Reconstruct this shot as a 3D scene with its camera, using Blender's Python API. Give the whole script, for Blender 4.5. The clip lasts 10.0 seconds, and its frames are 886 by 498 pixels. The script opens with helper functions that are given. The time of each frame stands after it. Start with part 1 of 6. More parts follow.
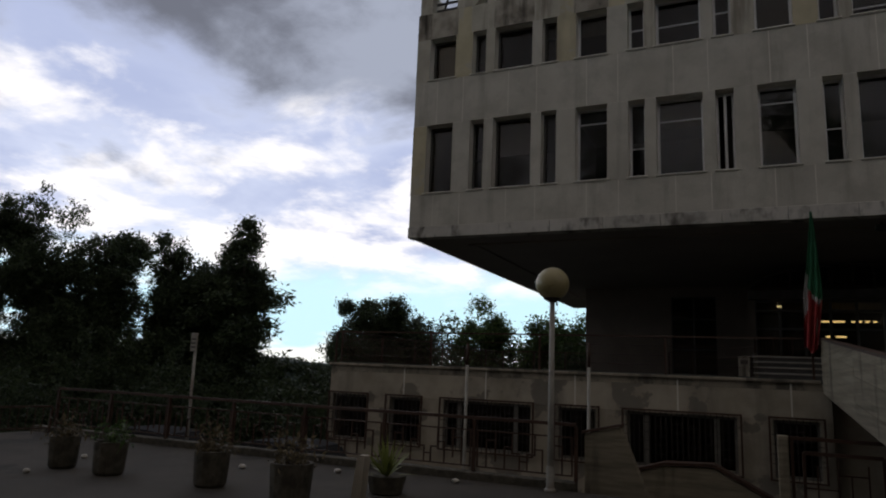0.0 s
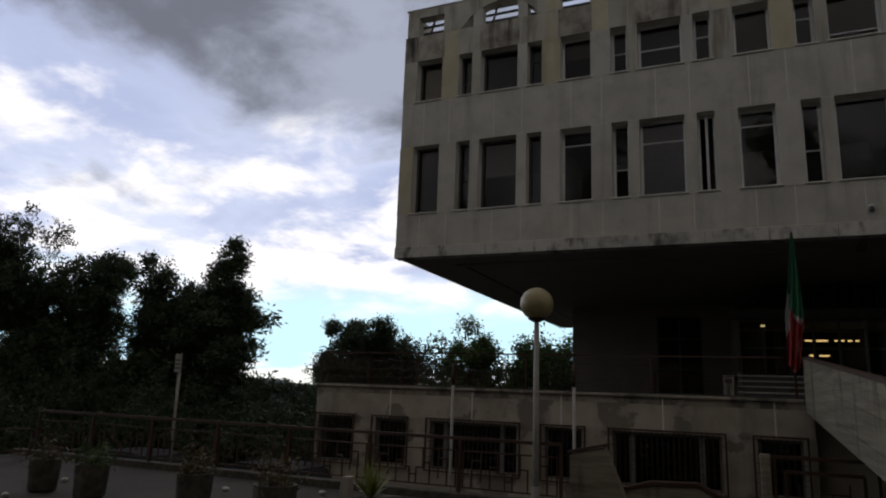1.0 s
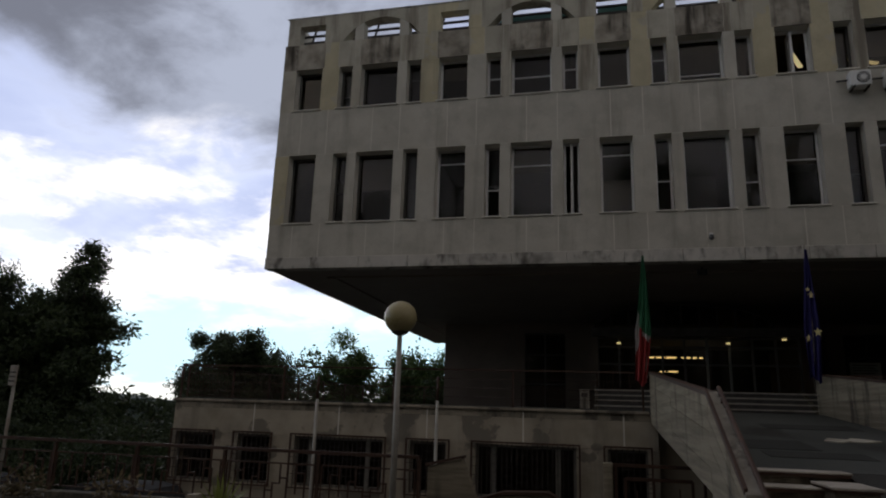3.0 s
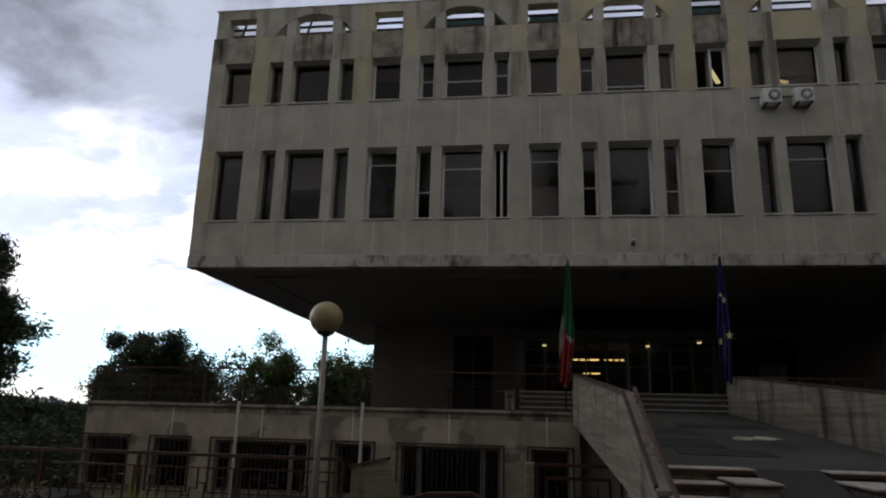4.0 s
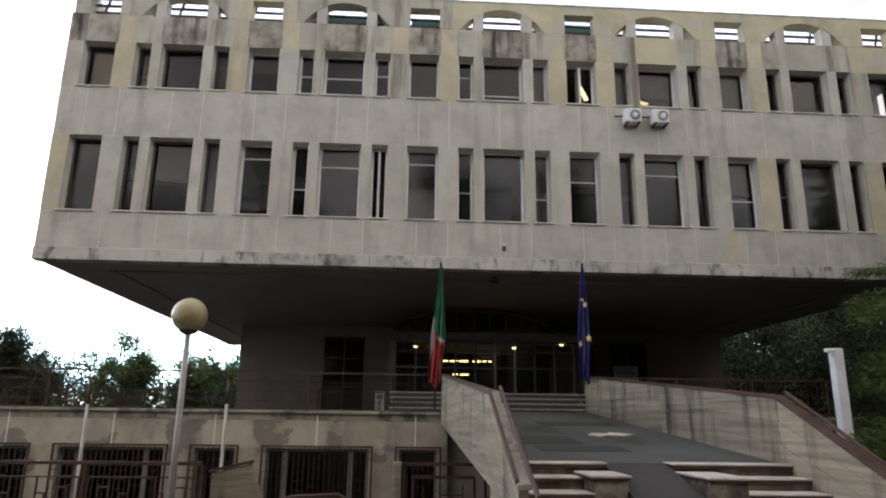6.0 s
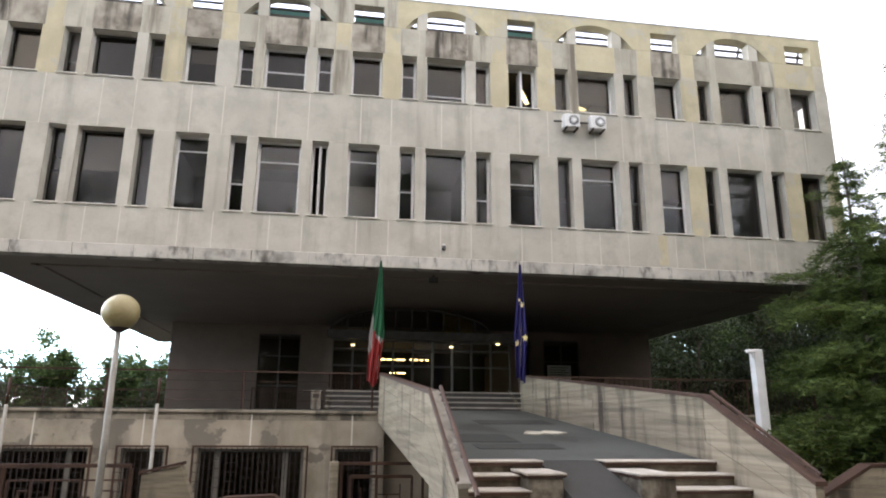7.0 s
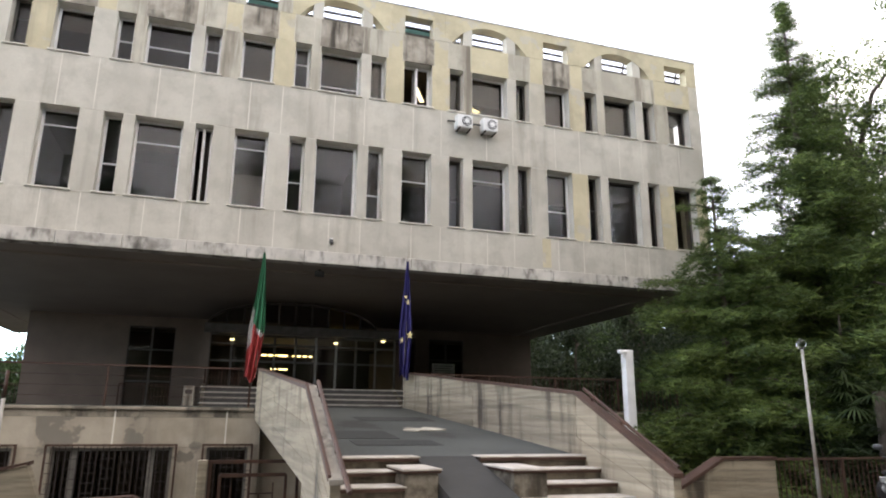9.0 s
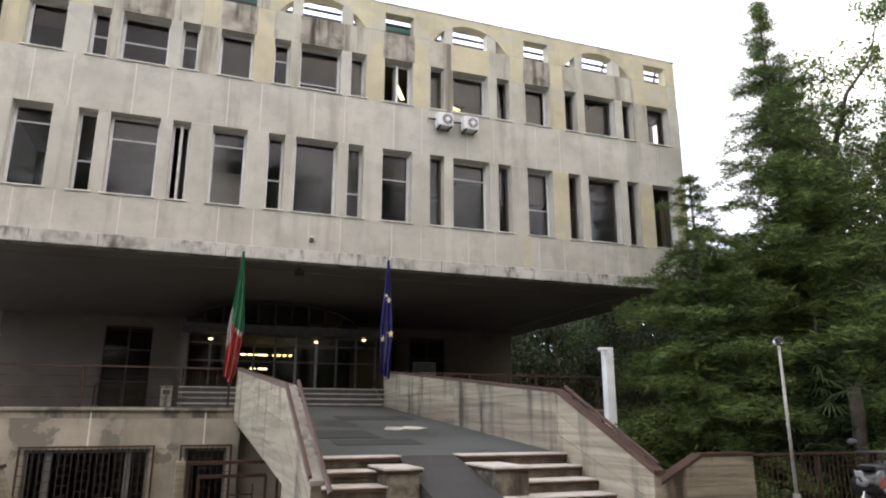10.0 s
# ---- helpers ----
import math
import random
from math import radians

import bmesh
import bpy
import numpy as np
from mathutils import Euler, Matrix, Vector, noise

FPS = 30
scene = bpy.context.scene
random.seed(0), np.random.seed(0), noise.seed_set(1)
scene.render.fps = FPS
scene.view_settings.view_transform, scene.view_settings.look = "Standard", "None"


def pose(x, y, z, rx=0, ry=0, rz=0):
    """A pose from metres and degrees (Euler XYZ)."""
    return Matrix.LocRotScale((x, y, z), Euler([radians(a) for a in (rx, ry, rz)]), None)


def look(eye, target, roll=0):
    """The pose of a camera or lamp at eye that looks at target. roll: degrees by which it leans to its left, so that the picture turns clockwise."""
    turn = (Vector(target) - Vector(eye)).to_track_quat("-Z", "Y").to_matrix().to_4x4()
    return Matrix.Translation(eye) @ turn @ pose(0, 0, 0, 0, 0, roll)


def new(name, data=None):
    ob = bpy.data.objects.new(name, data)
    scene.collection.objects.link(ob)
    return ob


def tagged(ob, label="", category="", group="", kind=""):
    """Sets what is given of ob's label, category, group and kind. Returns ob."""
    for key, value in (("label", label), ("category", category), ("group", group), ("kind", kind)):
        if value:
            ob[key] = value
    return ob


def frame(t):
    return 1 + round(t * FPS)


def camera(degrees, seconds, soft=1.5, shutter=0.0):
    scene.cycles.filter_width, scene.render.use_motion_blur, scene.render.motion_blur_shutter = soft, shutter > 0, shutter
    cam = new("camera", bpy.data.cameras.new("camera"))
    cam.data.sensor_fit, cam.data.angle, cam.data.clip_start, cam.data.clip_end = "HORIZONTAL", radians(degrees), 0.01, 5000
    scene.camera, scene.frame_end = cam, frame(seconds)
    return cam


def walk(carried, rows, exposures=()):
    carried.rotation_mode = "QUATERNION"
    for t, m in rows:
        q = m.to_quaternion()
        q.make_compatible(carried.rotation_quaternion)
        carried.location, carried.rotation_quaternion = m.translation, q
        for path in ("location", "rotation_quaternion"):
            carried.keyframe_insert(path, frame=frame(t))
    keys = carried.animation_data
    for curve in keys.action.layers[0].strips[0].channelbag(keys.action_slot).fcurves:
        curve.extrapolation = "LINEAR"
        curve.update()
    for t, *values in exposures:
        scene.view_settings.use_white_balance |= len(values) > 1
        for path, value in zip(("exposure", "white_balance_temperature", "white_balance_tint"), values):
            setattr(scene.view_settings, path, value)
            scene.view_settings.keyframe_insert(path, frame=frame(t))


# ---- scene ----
cam = camera(66.6, 10.0, soft=2.0)
# seconds, eye, yaw, pitch, roll
PATH = [
    (0.0, (-0.161, 0.143, 1.633), 24.37, 10.34, -2.35),
    (0.5, (-0.119, 0.128, 1.630), 24.26, 11.31, -2.18),
    (1.0, (-0.090, 0.098, 1.630), 23.38, 12.06, -2.12),
    (1.5, (-0.037, 0.067, 1.635), 21.71, 12.56, -2.18),
    (2.0, (0.041, 0.067, 1.641), 19.10, 13.00, -2.20),
    (2.5, (0.112, 0.104, 1.612), 16.23, 13.41, -2.04),
    (4.0, (0.225, 0.142, 1.586), 7.37, 14.04, -1.45),
    (4.5, (0.238, 0.155, 1.562), 4.69, 14.26, -1.39),
    (5.0, (0.248, 0.138, 1.550), 1.82, 14.37, -1.25),
    (6.5, (0.193, 0.133, 1.574), -6.00, 14.31, -0.50),
    (7.0, (0.156, 0.093, 1.579), -8.78, 14.27, -0.46),
    (7.5, (0.186, 0.074, 1.561), -11.29, 14.29, -0.58),
    (8.0, (0.211, 0.111, 1.552), -14.09, 14.32, -0.58),
    (8.5, (0.239, 0.167, 1.550), -16.40, 14.30, -0.56),
    (9.0, (0.259, 0.202, 1.547), -18.28, 14.23, -0.46),
    (9.5, (0.259, 0.226, 1.552), -19.39, 14.12, -0.29),
    (10.0, (0.262, 0.236, 1.557), -19.86, 14.08, 0.01),
]
walk(cam, [(t, pose(*e, 90 + p, r, y)) for t, e, y, p, r in PATH],
     exposures=[(0.0, 0.26), (2.5, 0.45), (4.0, 0.78), (4.5, 1.08), (5.0, 1.6), (6.5, 3.0), (7.5, 3.57), (8.0, 3.6), (10.0, 3.33)])

# ---- sky and sun ----
SUN_EL, SUN_AZ = 28.0, -38.0
world = bpy.data.worlds.new("sky")
scene.world = world
world.use_nodes = True
wn, wl = world.node_tree.nodes, world.node_tree.links
wn.clear()


def wnode(kind, **values):
    n = wn.new(kind)
    for key, value in values.items():
        n.inputs[key].default_value = value
    return n


sky = wn.new("ShaderNodeTexSky")
sky.sky_type, sky.sun_disc = "NISHITA", False
sky.sun_elevation, sky.sun_rotation = radians(SUN_EL), radians(SUN_AZ)
coord = wn.new("ShaderNodeTexCoord")
split = wn.new("ShaderNodeSeparateXYZ")
wl.new(coord.outputs["Generated"], split.inputs[0])
lift = wn.new("ShaderNodeMath"); lift.operation = "ADD"; lift.inputs[1].default_value = 0.22
up = wn.new("ShaderNodeMath"); up.operation = "MAXIMUM"; up.inputs[1].default_value = 0.0
wl.new(split.outputs[2], up.inputs[0]); wl.new(up.outputs[0], lift.inputs[0])
dx = wn.new("ShaderNodeMath"); dx.operation = "DIVIDE"
dy = wn.new("ShaderNodeMath"); dy.operation = "DIVIDE"
wl.new(split.outputs[0], dx.inputs[0]); wl.new(lift.outputs[0], dx.inputs[1])
wl.new(split.outputs[1], dy.inputs[0]); wl.new(lift.outputs[0], dy.inputs[1])
join = wn.new("ShaderNodeCombineXYZ")
wl.new(dx.outputs[0], join.inputs[0]); wl.new(dy.outputs[0], join.inputs[1])
puffs = wnode("ShaderNodeTexNoise", Scale=1.9, Detail=8.0, Roughness=0.52, Distortion=0.25)
wl.new(join.outputs[0], puffs.inputs["Vector"])
banks = wnode("ShaderNodeTexNoise", Scale=0.55, Detail=3.0, Roughness=0.5)
wl.new(join.outputs[0], banks.inputs["Vector"])
both = wn.new("ShaderNodeMix"); both.data_type = "FLOAT"; both.inputs["Factor"].default_value = 0.45
wl.new(puffs.outputs["Fac"], both.inputs["A"]); wl.new(banks.outputs["Fac"], both.inputs["B"])
tone = wn.new("ShaderNodeValToRGB")
el = tone.color_ramp.elements
el[0].position, el[0].color = 0.38, (0.20, 0.21, 0.24, 1)
el[1].position, el[1].color = 0.60, (0.98, 0.98, 1.0, 1)
mid = el.new(0.45); mid.color = (0.40, 0.435, 0.53, 1)
mid = el.new(0.53); mid.color = (0.64, 0.69, 0.86, 1)
wl.new(both.outputs["Result"], tone.inputs[0])
low = wn.new("ShaderNodeMapRange")
low.inputs["From Min"].default_value, low.inputs["From Max"].default_value = 0.02, 0.30
low.inputs["To Min"].default_value, low.inputs["To Max"].default_value = 0.6, 0.05
wl.new(split.outputs[2], low.inputs["Value"])
gain = wn.new("ShaderNodeMix"); gain.data_type = "RGBA"; gain.blend_type = "MULTIPLY"; gain.inputs["Factor"].default_value = 1.0
wl.new(sky.outputs[0], gain.inputs["A"]); gain.inputs["B"].default_value = (0.070, 0.100, 0.126, 1)
side = wn.new("ShaderNodeVectorMath"); side.operation = "DOT_PRODUCT"
side.inputs[1].default_value = (math.sin(radians(SUN_AZ)), math.cos(radians(SUN_AZ)), 0.15)
wl.new(coord.outputs["Generated"], side.inputs[0])
sunward = wn.new("ShaderNodeMapRange"); sunward.interpolation_type = "SMOOTHSTEP"
sunward.inputs["From Min"].default_value, sunward.inputs["From Max"].default_value = 0.05, 0.95
sunward.inputs["To Min"].default_value, sunward.inputs["To Max"].default_value = 0.0, 1.0
wl.new(side.outputs["Value"], sunward.inputs["Value"])
lit = wn.new("ShaderNodeMix"); lit.data_type = "RGBA"; lit.blend_type = "MULTIPLY"; lit.inputs["Factor"].default_value = 1.0
hue = wn.new("ShaderNodeMix"); hue.data_type = "RGBA"
hue.inputs["A"].default_value, hue.inputs["B"].default_value = (0.69, 0.605, 0.50, 1), (0.97, 1.0, 1.09, 1)
wl.new(sunward.outputs["Result"], hue.inputs["Factor"])
wl.new(tone.outputs[0], lit.inputs["A"]); wl.new(hue.outputs["Result"], lit.inputs["B"])
blend = wn.new("ShaderNodeMix"); blend.data_type = "RGBA"
wl.new(low.outputs[0], blend.inputs["Factor"])
wl.new(lit.outputs["Result"], blend.inputs["A"]); wl.new(gain.outputs["Result"], blend.inputs["B"])
high = wn.new("ShaderNodeMapRange"); high.interpolation_type = "SMOOTHSTEP"
high.inputs["From Min"].default_value, high.inputs["From Max"].default_value = 0.12, 0.54
high.inputs["To Min"].default_value, high.inputs["To Max"].default_value = 1.08, 0.52
wl.new(split.outputs[2], high.inputs["Value"])
deep = wn.new("ShaderNodeMix"); deep.data_type = "RGBA"; deep.blend_type = "MULTIPLY"; deep.inputs["Factor"].default_value = 1.0
wl.new(blend.outputs["Result"], deep.inputs["A"]); wl.new(high.outputs["Result"], deep.inputs["B"])


def wmath(op, a, b):
    n = wn.new("ShaderNodeMath"); n.operation = op
    for k, v in enumerate((a, b)):
        if isinstance(v, float):
            n.inputs[k].default_value = v
        else:
            wl.new(v, n.inputs[k])
    return n.outputs[0]


def wstep(v, a, b):
    n = wn.new("ShaderNodeMapRange"); n.interpolation_type = "SMOOTHSTEP"
    n.inputs["From Min"].default_value, n.inputs["From Max"].default_value = a, b
    wl.new(v, n.inputs["Value"])
    return n.outputs["Result"]


def wmix(fac, a, b):
    n = wn.new("ShaderNodeMix"); n.data_type = "RGBA"
    wl.new(fac, n.inputs["Factor"])
    for key, v in (("A", a), ("B", b)):
        if isinstance(v, tuple):
            n.inputs[key].default_value = (*v, 1)
        else:
            wl.new(v, n.inputs[key])
    return n.outputs["Result"]


# clouds towards the light: a dark bank overhead, lavender below it, white puffs and a pale blue strip low down
shift = wn.new("ShaderNodeVectorMath"); shift.operation = "ADD"; shift.inputs[1].default_value = (4.3, 1.7, 0.0)
wl.new(join.outputs[0], shift.inputs[0])
lumps = wnode("ShaderNodeTexNoise", Scale=1.35, Detail=9.0, Roughness=0.55, Distortion=0.3)
wisps = wnode("ShaderNodeTexNoise", Scale=2.6, Detail=9.0, Roughness=0.58, Distortion=0.2)
wl.new(shift.outputs[0], lumps.inputs["Vector"]); wl.new(shift.outputs[0], wisps.inputs["Vector"])
height = split.outputs[2]
ragged = wmath("ADD", height, wmath("MULTIPLY", wmath("SUBTRACT", lumps.outputs["Fac"], 0.5), 0.9))
white = wstep(wmath("ADD", wisps.outputs["Fac"], wmath("MULTIPLY", wmath("SUBTRACT", 0.26, height), 0.55)), 0.44, 0.62)
veil = wmix(wstep(lumps.outputs["Fac"], 0.36, 0.66), (0.42, 0.475, 0.68), (0.66, 0.71, 0.88))
front = wmix(white, veil, (1.0, 0.97, 0.98))
strip = wmath("ADD", height, wmath("MULTIPLY", wmath("SUBTRACT", wisps.outputs["Fac"], 0.5), 0.16))
front = wmix(wstep(strip, 0.17, 0.09), front, (0.60, 0.86, 0.98))
front = wmix(wstep(strip, 0.05, 0.01), front, (1.0, 1.0, 0.95))
grey = wmix(wstep(wisps.outputs["Fac"], 0.36, 0.62), (0.15, 0.16, 0.20), (0.34, 0.37, 0.46))
front = wmix(wstep(ragged, 0.32, 0.45), front, grey)
whole = wmix(sunward.outputs["Result"], deep.outputs["Result"], front)
back = wn.new("ShaderNodeBackground"); back.inputs["Strength"].default_value = 0.95
wl.new(whole, back.inputs["Color"])
out = wn.new("ShaderNodeOutputWorld")
wl.new(back.outputs[0], out.inputs[0])

sun = new("sun", bpy.data.lights.new("sun", "SUN"))
sun.data.energy, sun.data.angle, sun.data.color = 0.25, radians(50), (1.0, 0.96, 0.9)
az, se = radians(SUN_AZ), radians(SUN_EL)
sun.matrix_world = look((0, 0, 60), (-math.sin(az) * math.cos(se), -math.cos(az) * math.cos(se), 60 - math.sin(se)))

# ---- materials ----


def surface(name, dark, light, scale=3.0, rough=0.85, bump=0.15, streak=0.0, stain=(0.06, 0.055, 0.05), stain_amount=0.0,
            metal=0.0, vary=0.0, fine=40.0, squash=(1, 1, 1), patch=None, patch_amount=0.0, patch_from=0.60, sheen=0.3, run=3.2, streak_from=0.50, streak_soft=0.20, low_run=0.09):
    """A weathered surface: two scales of grain, stains, running marks and flaked patches, in metres of the place."""
    m = bpy.data.materials.new(name)
    m.use_nodes = True
    n, l = m.node_tree.nodes, m.node_tree.links
    shader = n["Principled BSDF"]
    shader.inputs["Metallic"].default_value = metal
    shader.inputs["Specular IOR Level"].default_value = sheen
    geo = n.new("ShaderNodeNewGeometry")
    place = n.new("ShaderNodeMapping"); place.inputs["Scale"].default_value = squash
    l.new(geo.outputs["Position"], place.inputs["Vector"])

    def grain(sc, detail, rgh=0.6, vec=place):
        g = n.new("ShaderNodeTexNoise")
        g.inputs["Scale"].default_value, g.inputs["Detail"].default_value, g.inputs["Roughness"].default_value = sc, detail, rgh
        l.new(vec.outputs["Vector"], g.inputs["Vector"])
        return g

    def ramp(src, a, b):
        r = n.new("ShaderNodeMapRange"); r.interpolation_type = "SMOOTHSTEP"
        r.inputs["From Min"].default_value, r.inputs["From Max"].default_value = a, b
        l.new(src, r.inputs["Value"])
        return r.outputs["Result"]

    def mix(fac, a, b):
        x = n.new("ShaderNodeMix"); x.data_type = "RGBA"
        if isinstance(fac, float):
            x.inputs["Factor"].default_value = fac
        else:
            l.new(fac, x.inputs["Factor"])
        for key, v in (("A", a), ("B", b)):
            if isinstance(v, tuple):
                x.inputs[key].default_value = (*v, 1)
            else:
                l.new(v, x.inputs[key])
        return x.outputs["Result"]

    def times(src, k):
        x = n.new("ShaderNodeMath"); x.operation = "MULTIPLY"; x.inputs[1].default_value = k
        l.new(src, x.inputs[0])
        return x.outputs[0]

    big, small = grain(scale, 6), grain(fine, 4)
    colour = mix(ramp(big.outputs["Fac"], 0.3, 0.7), dark, light)
    colour = mix(times(ramp(small.outputs["Fac"], 0.35, 0.75), 0.25), colour, tuple(c * 0.72 for c in dark))
    if patch:
        worn = grain(scale * 0.55 + 0.31, 8, 0.55)
        colour = mix(times(ramp(worn.outputs["Fac"], patch_from, patch_from + 0.03), patch_amount), colour, patch)
    if stain_amount:
        dirt = grain(scale * 0.4 + 0.13, 9, 0.68)
        colour = mix(times(ramp(dirt.outputs["Fac"], 0.5, 0.72), stain_amount), colour, stain)
    if streak:
        tall = n.new("ShaderNodeMapping"); tall.inputs["Scale"].default_value = (run, run, run * low_run)
        l.new(geo.outputs["Position"], tall.inputs["Vector"])
        runs = grain(1.0, 6, 0.6, tall)
        colour = mix(times(ramp(runs.outputs["Fac"], streak_from, streak_from + streak_soft), streak), colour, stain)
    if vary:
        info = n.new("ShaderNodeObjectInfo")
        hsv = n.new("ShaderNodeHueSaturation")
        r = n.new("ShaderNodeMapRange")
        r.inputs["To Min"].default_value, r.inputs["To Max"].default_value = 1 - vary, 1 + vary
        l.new(info.outputs["Random"], r.inputs["Value"]); l.new(r.outputs["Result"], hsv.inputs["Value"])
        l.new(colour, hsv.inputs["Color"]); colour = hsv.outputs["Color"]
    l.new(colour, shader.inputs["Base Color"])
    rr = n.new("ShaderNodeMapRange")
    rr.inputs["To Min"].default_value, rr.inputs["To Max"].default_value = max(0.02, rough - 0.1), min(1, rough + 0.1)
    l.new(big.outputs["Fac"], rr.inputs["Value"]); l.new(rr.outputs["Result"], shader.inputs["Roughness"])
    if bump:
        b = n.new("ShaderNodeBump"); b.inputs["Strength"].default_value, b.inputs["Distance"].default_value = bump, 0.02
        l.new(small.outputs["Fac"], b.inputs["Height"]); l.new(b.outputs["Normal"], shader.inputs["Normal"])
    return m


def foliage(name, dark, light, gloss=0.5):
    m = bpy.data.materials.new(name)
    m.use_nodes = True
    n, l = m.node_tree.nodes, m.node_tree.links
    shader = n["Principled BSDF"]
    geo = n.new("ShaderNodeNewGeometry")
    r = n.new("ShaderNodeMix"); r.data_type = "RGBA"
    r.inputs["A"].default_value, r.inputs["B"].default_value = (*dark, 1), (*light, 1)
    big = n.new("ShaderNodeTexNoise"); big.inputs["Scale"].default_value = 0.7
    l.new(geo.outputs["Position"], big.inputs["Vector"])
    add = n.new("ShaderNodeMath"); add.operation = "MULTIPLY"
    l.new(geo.outputs["Random Per Island"], add.inputs[0]); l.new(big.outputs["Fac"], add.inputs[1])
    dbl = n.new("ShaderNodeMath"); dbl.operation = "MULTIPLY"; dbl.inputs[1].default_value = 1.9
    l.new(add.outputs[0], dbl.inputs[0]); l.new(dbl.outputs[0], r.inputs["Factor"])
    l.new(r.outputs["Result"], shader.inputs["Base Color"])
    shader.inputs["Roughness"].default_value = gloss
    shader.inputs["Specular IOR Level"].default_value = 0.25
    tr = n.new("ShaderNodeBsdfTranslucent"); l.new(r.outputs["Result"], tr.inputs["Color"])
    mx = n.new("ShaderNodeMixShader"); mx.inputs[0].default_value = 0.3
    l.new(shader.outputs[0], mx.inputs[1]); l.new(tr.outputs[0], mx.inputs[2])
    l.new(mx.outputs[0], n["Material Output"].inputs[0])
    return m


def glass(name, tint=(0.60, 0.56, 0.50), rough=0.018):
    m = bpy.data.materials.new(name)
    m.use_nodes = True
    shader = m.node_tree.nodes["Principled BSDF"]
    shader.inputs["Base Color"].default_value = (*tint, 1)
    shader.inputs["Transmission Weight"].default_value, shader.inputs["Roughness"].default_value = 1.0, rough
    shader.inputs["IOR"].default_value = 1.36
    return m


def glowing(name, colour, strength):
    m = bpy.data.materials.new(name)
    m.use_nodes = True
    shader = m.node_tree.nodes["Principled BSDF"]
    shader.inputs["Base Color"].default_value = (*colour, 1)
    shader.inputs["Emission Color"].default_value, shader.inputs["Emission Strength"].default_value = (*colour, 1), strength
    return m


CONCRETE = surface("facade_concrete", (0.425, 0.402, 0.345), (0.58, 0.553, 0.484), 1.3, 0.9, 0.25, streak=0.5, run=1.7, streak_from=0.50, stain=(0.24, 0.217, 0.176),
                   stain_amount=0.5, vary=0.05, patch=(0.59, 0.57, 0.50), patch_amount=0.22, patch_from=0.55)
CREAM = surface("cream_paint", (0.465, 0.413, 0.282), (0.56, 0.503, 0.35), 1.6, 0.85, 0.12, streak=0.5, run=1.8, streak_from=0.52, stain=(0.29, 0.255, 0.19), stain_amount=0.5, vary=0.05,
                patch=(0.46, 0.43, 0.355), patch_amount=0.85, patch_from=0.555)
WEATHERED = surface("weathered_concrete", (0.39, 0.362, 0.298), (0.535, 0.503, 0.418), 1.3, 0.9, 0.25, streak=0.8, run=2.4, streak_from=0.5, stain=(0.15, 0.128, 0.10),
                    stain_amount=0.65, vary=0.08)
GRIME = surface("grimy_concrete", (0.225, 0.20, 0.162), (0.44, 0.40, 0.335), 2.2, 0.92, 0.3, streak=0.95, stain=(0.045, 0.038, 0.03), stain_amount=0.85, vary=0.06)
SEALANT = surface("joint_sealant", (0.60, 0.57, 0.50), (0.72, 0.69, 0.62), 2.0, 0.9, 0.1)
LEDGE = surface("ledge_concrete", (0.46, 0.435, 0.39), (0.60, 0.57, 0.52), 1.1, 0.9, 0.25, streak=0.85, run=2.6, low_run=0.5, streak_from=0.49, stain=(0.07, 0.062, 0.053), stain_amount=0.75)
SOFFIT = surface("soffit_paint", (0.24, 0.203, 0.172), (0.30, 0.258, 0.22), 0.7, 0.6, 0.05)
BROWN_WALL = surface("brown_cladding", (0.18, 0.143, 0.116), (0.235, 0.19, 0.157), 0.9, 0.7, 0.1)
PLASTER = surface("flaking_plaster", (0.31, 0.268, 0.205), (0.45, 0.392, 0.31), 1.1, 0.92, 0.3, streak=0.55, run=1.6, stain=(0.15, 0.135, 0.115),
                  stain_amount=0.55, patch=(0.165, 0.148, 0.122), patch_amount=0.8, patch_from=0.545)
STAINED = surface("damp_plaster", (0.25, 0.215, 0.165), (0.37, 0.32, 0.25), 1.6, 0.92, 0.3, streak=0.85, run=2.2, low_run=0.6, streak_from=0.47, stain=(0.075, 0.066, 0.054), stain_amount=0.75)
BOARDED = surface("board_marked_concrete", (0.203, 0.172, 0.122), (0.328, 0.283, 0.206), 1.6, 0.9, 0.35, streak=0.93, stain=(0.045, 0.036, 0.026),
                  stain_amount=0.55, squash=(0.8, 0.22, 9.0), vary=0.16, run=1.25, streak_from=0.505, streak_soft=0.14, low_run=0.16, fine=18)
ASPHALT = surface("asphalt", (0.052, 0.044, 0.035), (0.084, 0.072, 0.059), 0.6, 0.9, 0.5, patch=(0.032, 0.029, 0.025), patch_amount=0.7, fine=120)
ROOF_FELT = surface("deck_felt", (0.050, 0.053, 0.048), (0.085, 0.089, 0.082), 0.5, 0.75, 0.25, fine=90, patch=(0.034, 0.032, 0.029), patch_amount=0.8)
RAMP_GREY = surface("ramp_asphalt", (0.040, 0.039, 0.036), (0.064, 0.062, 0.057), 0.9, 0.9, 0.5, fine=120)
FELT_DARK = surface("dark_felt", (0.034, 0.035, 0.032), (0.05, 0.051, 0.047), 0.8, 0.85, 0.3, fine=90)
TERRAZZO = surface("marble_tread", (0.42, 0.38, 0.325), (0.60, 0.555, 0.49), 5.0, 0.7, 0.15, stain=(0.16, 0.135, 0.1), stain_amount=0.65, fine=70)
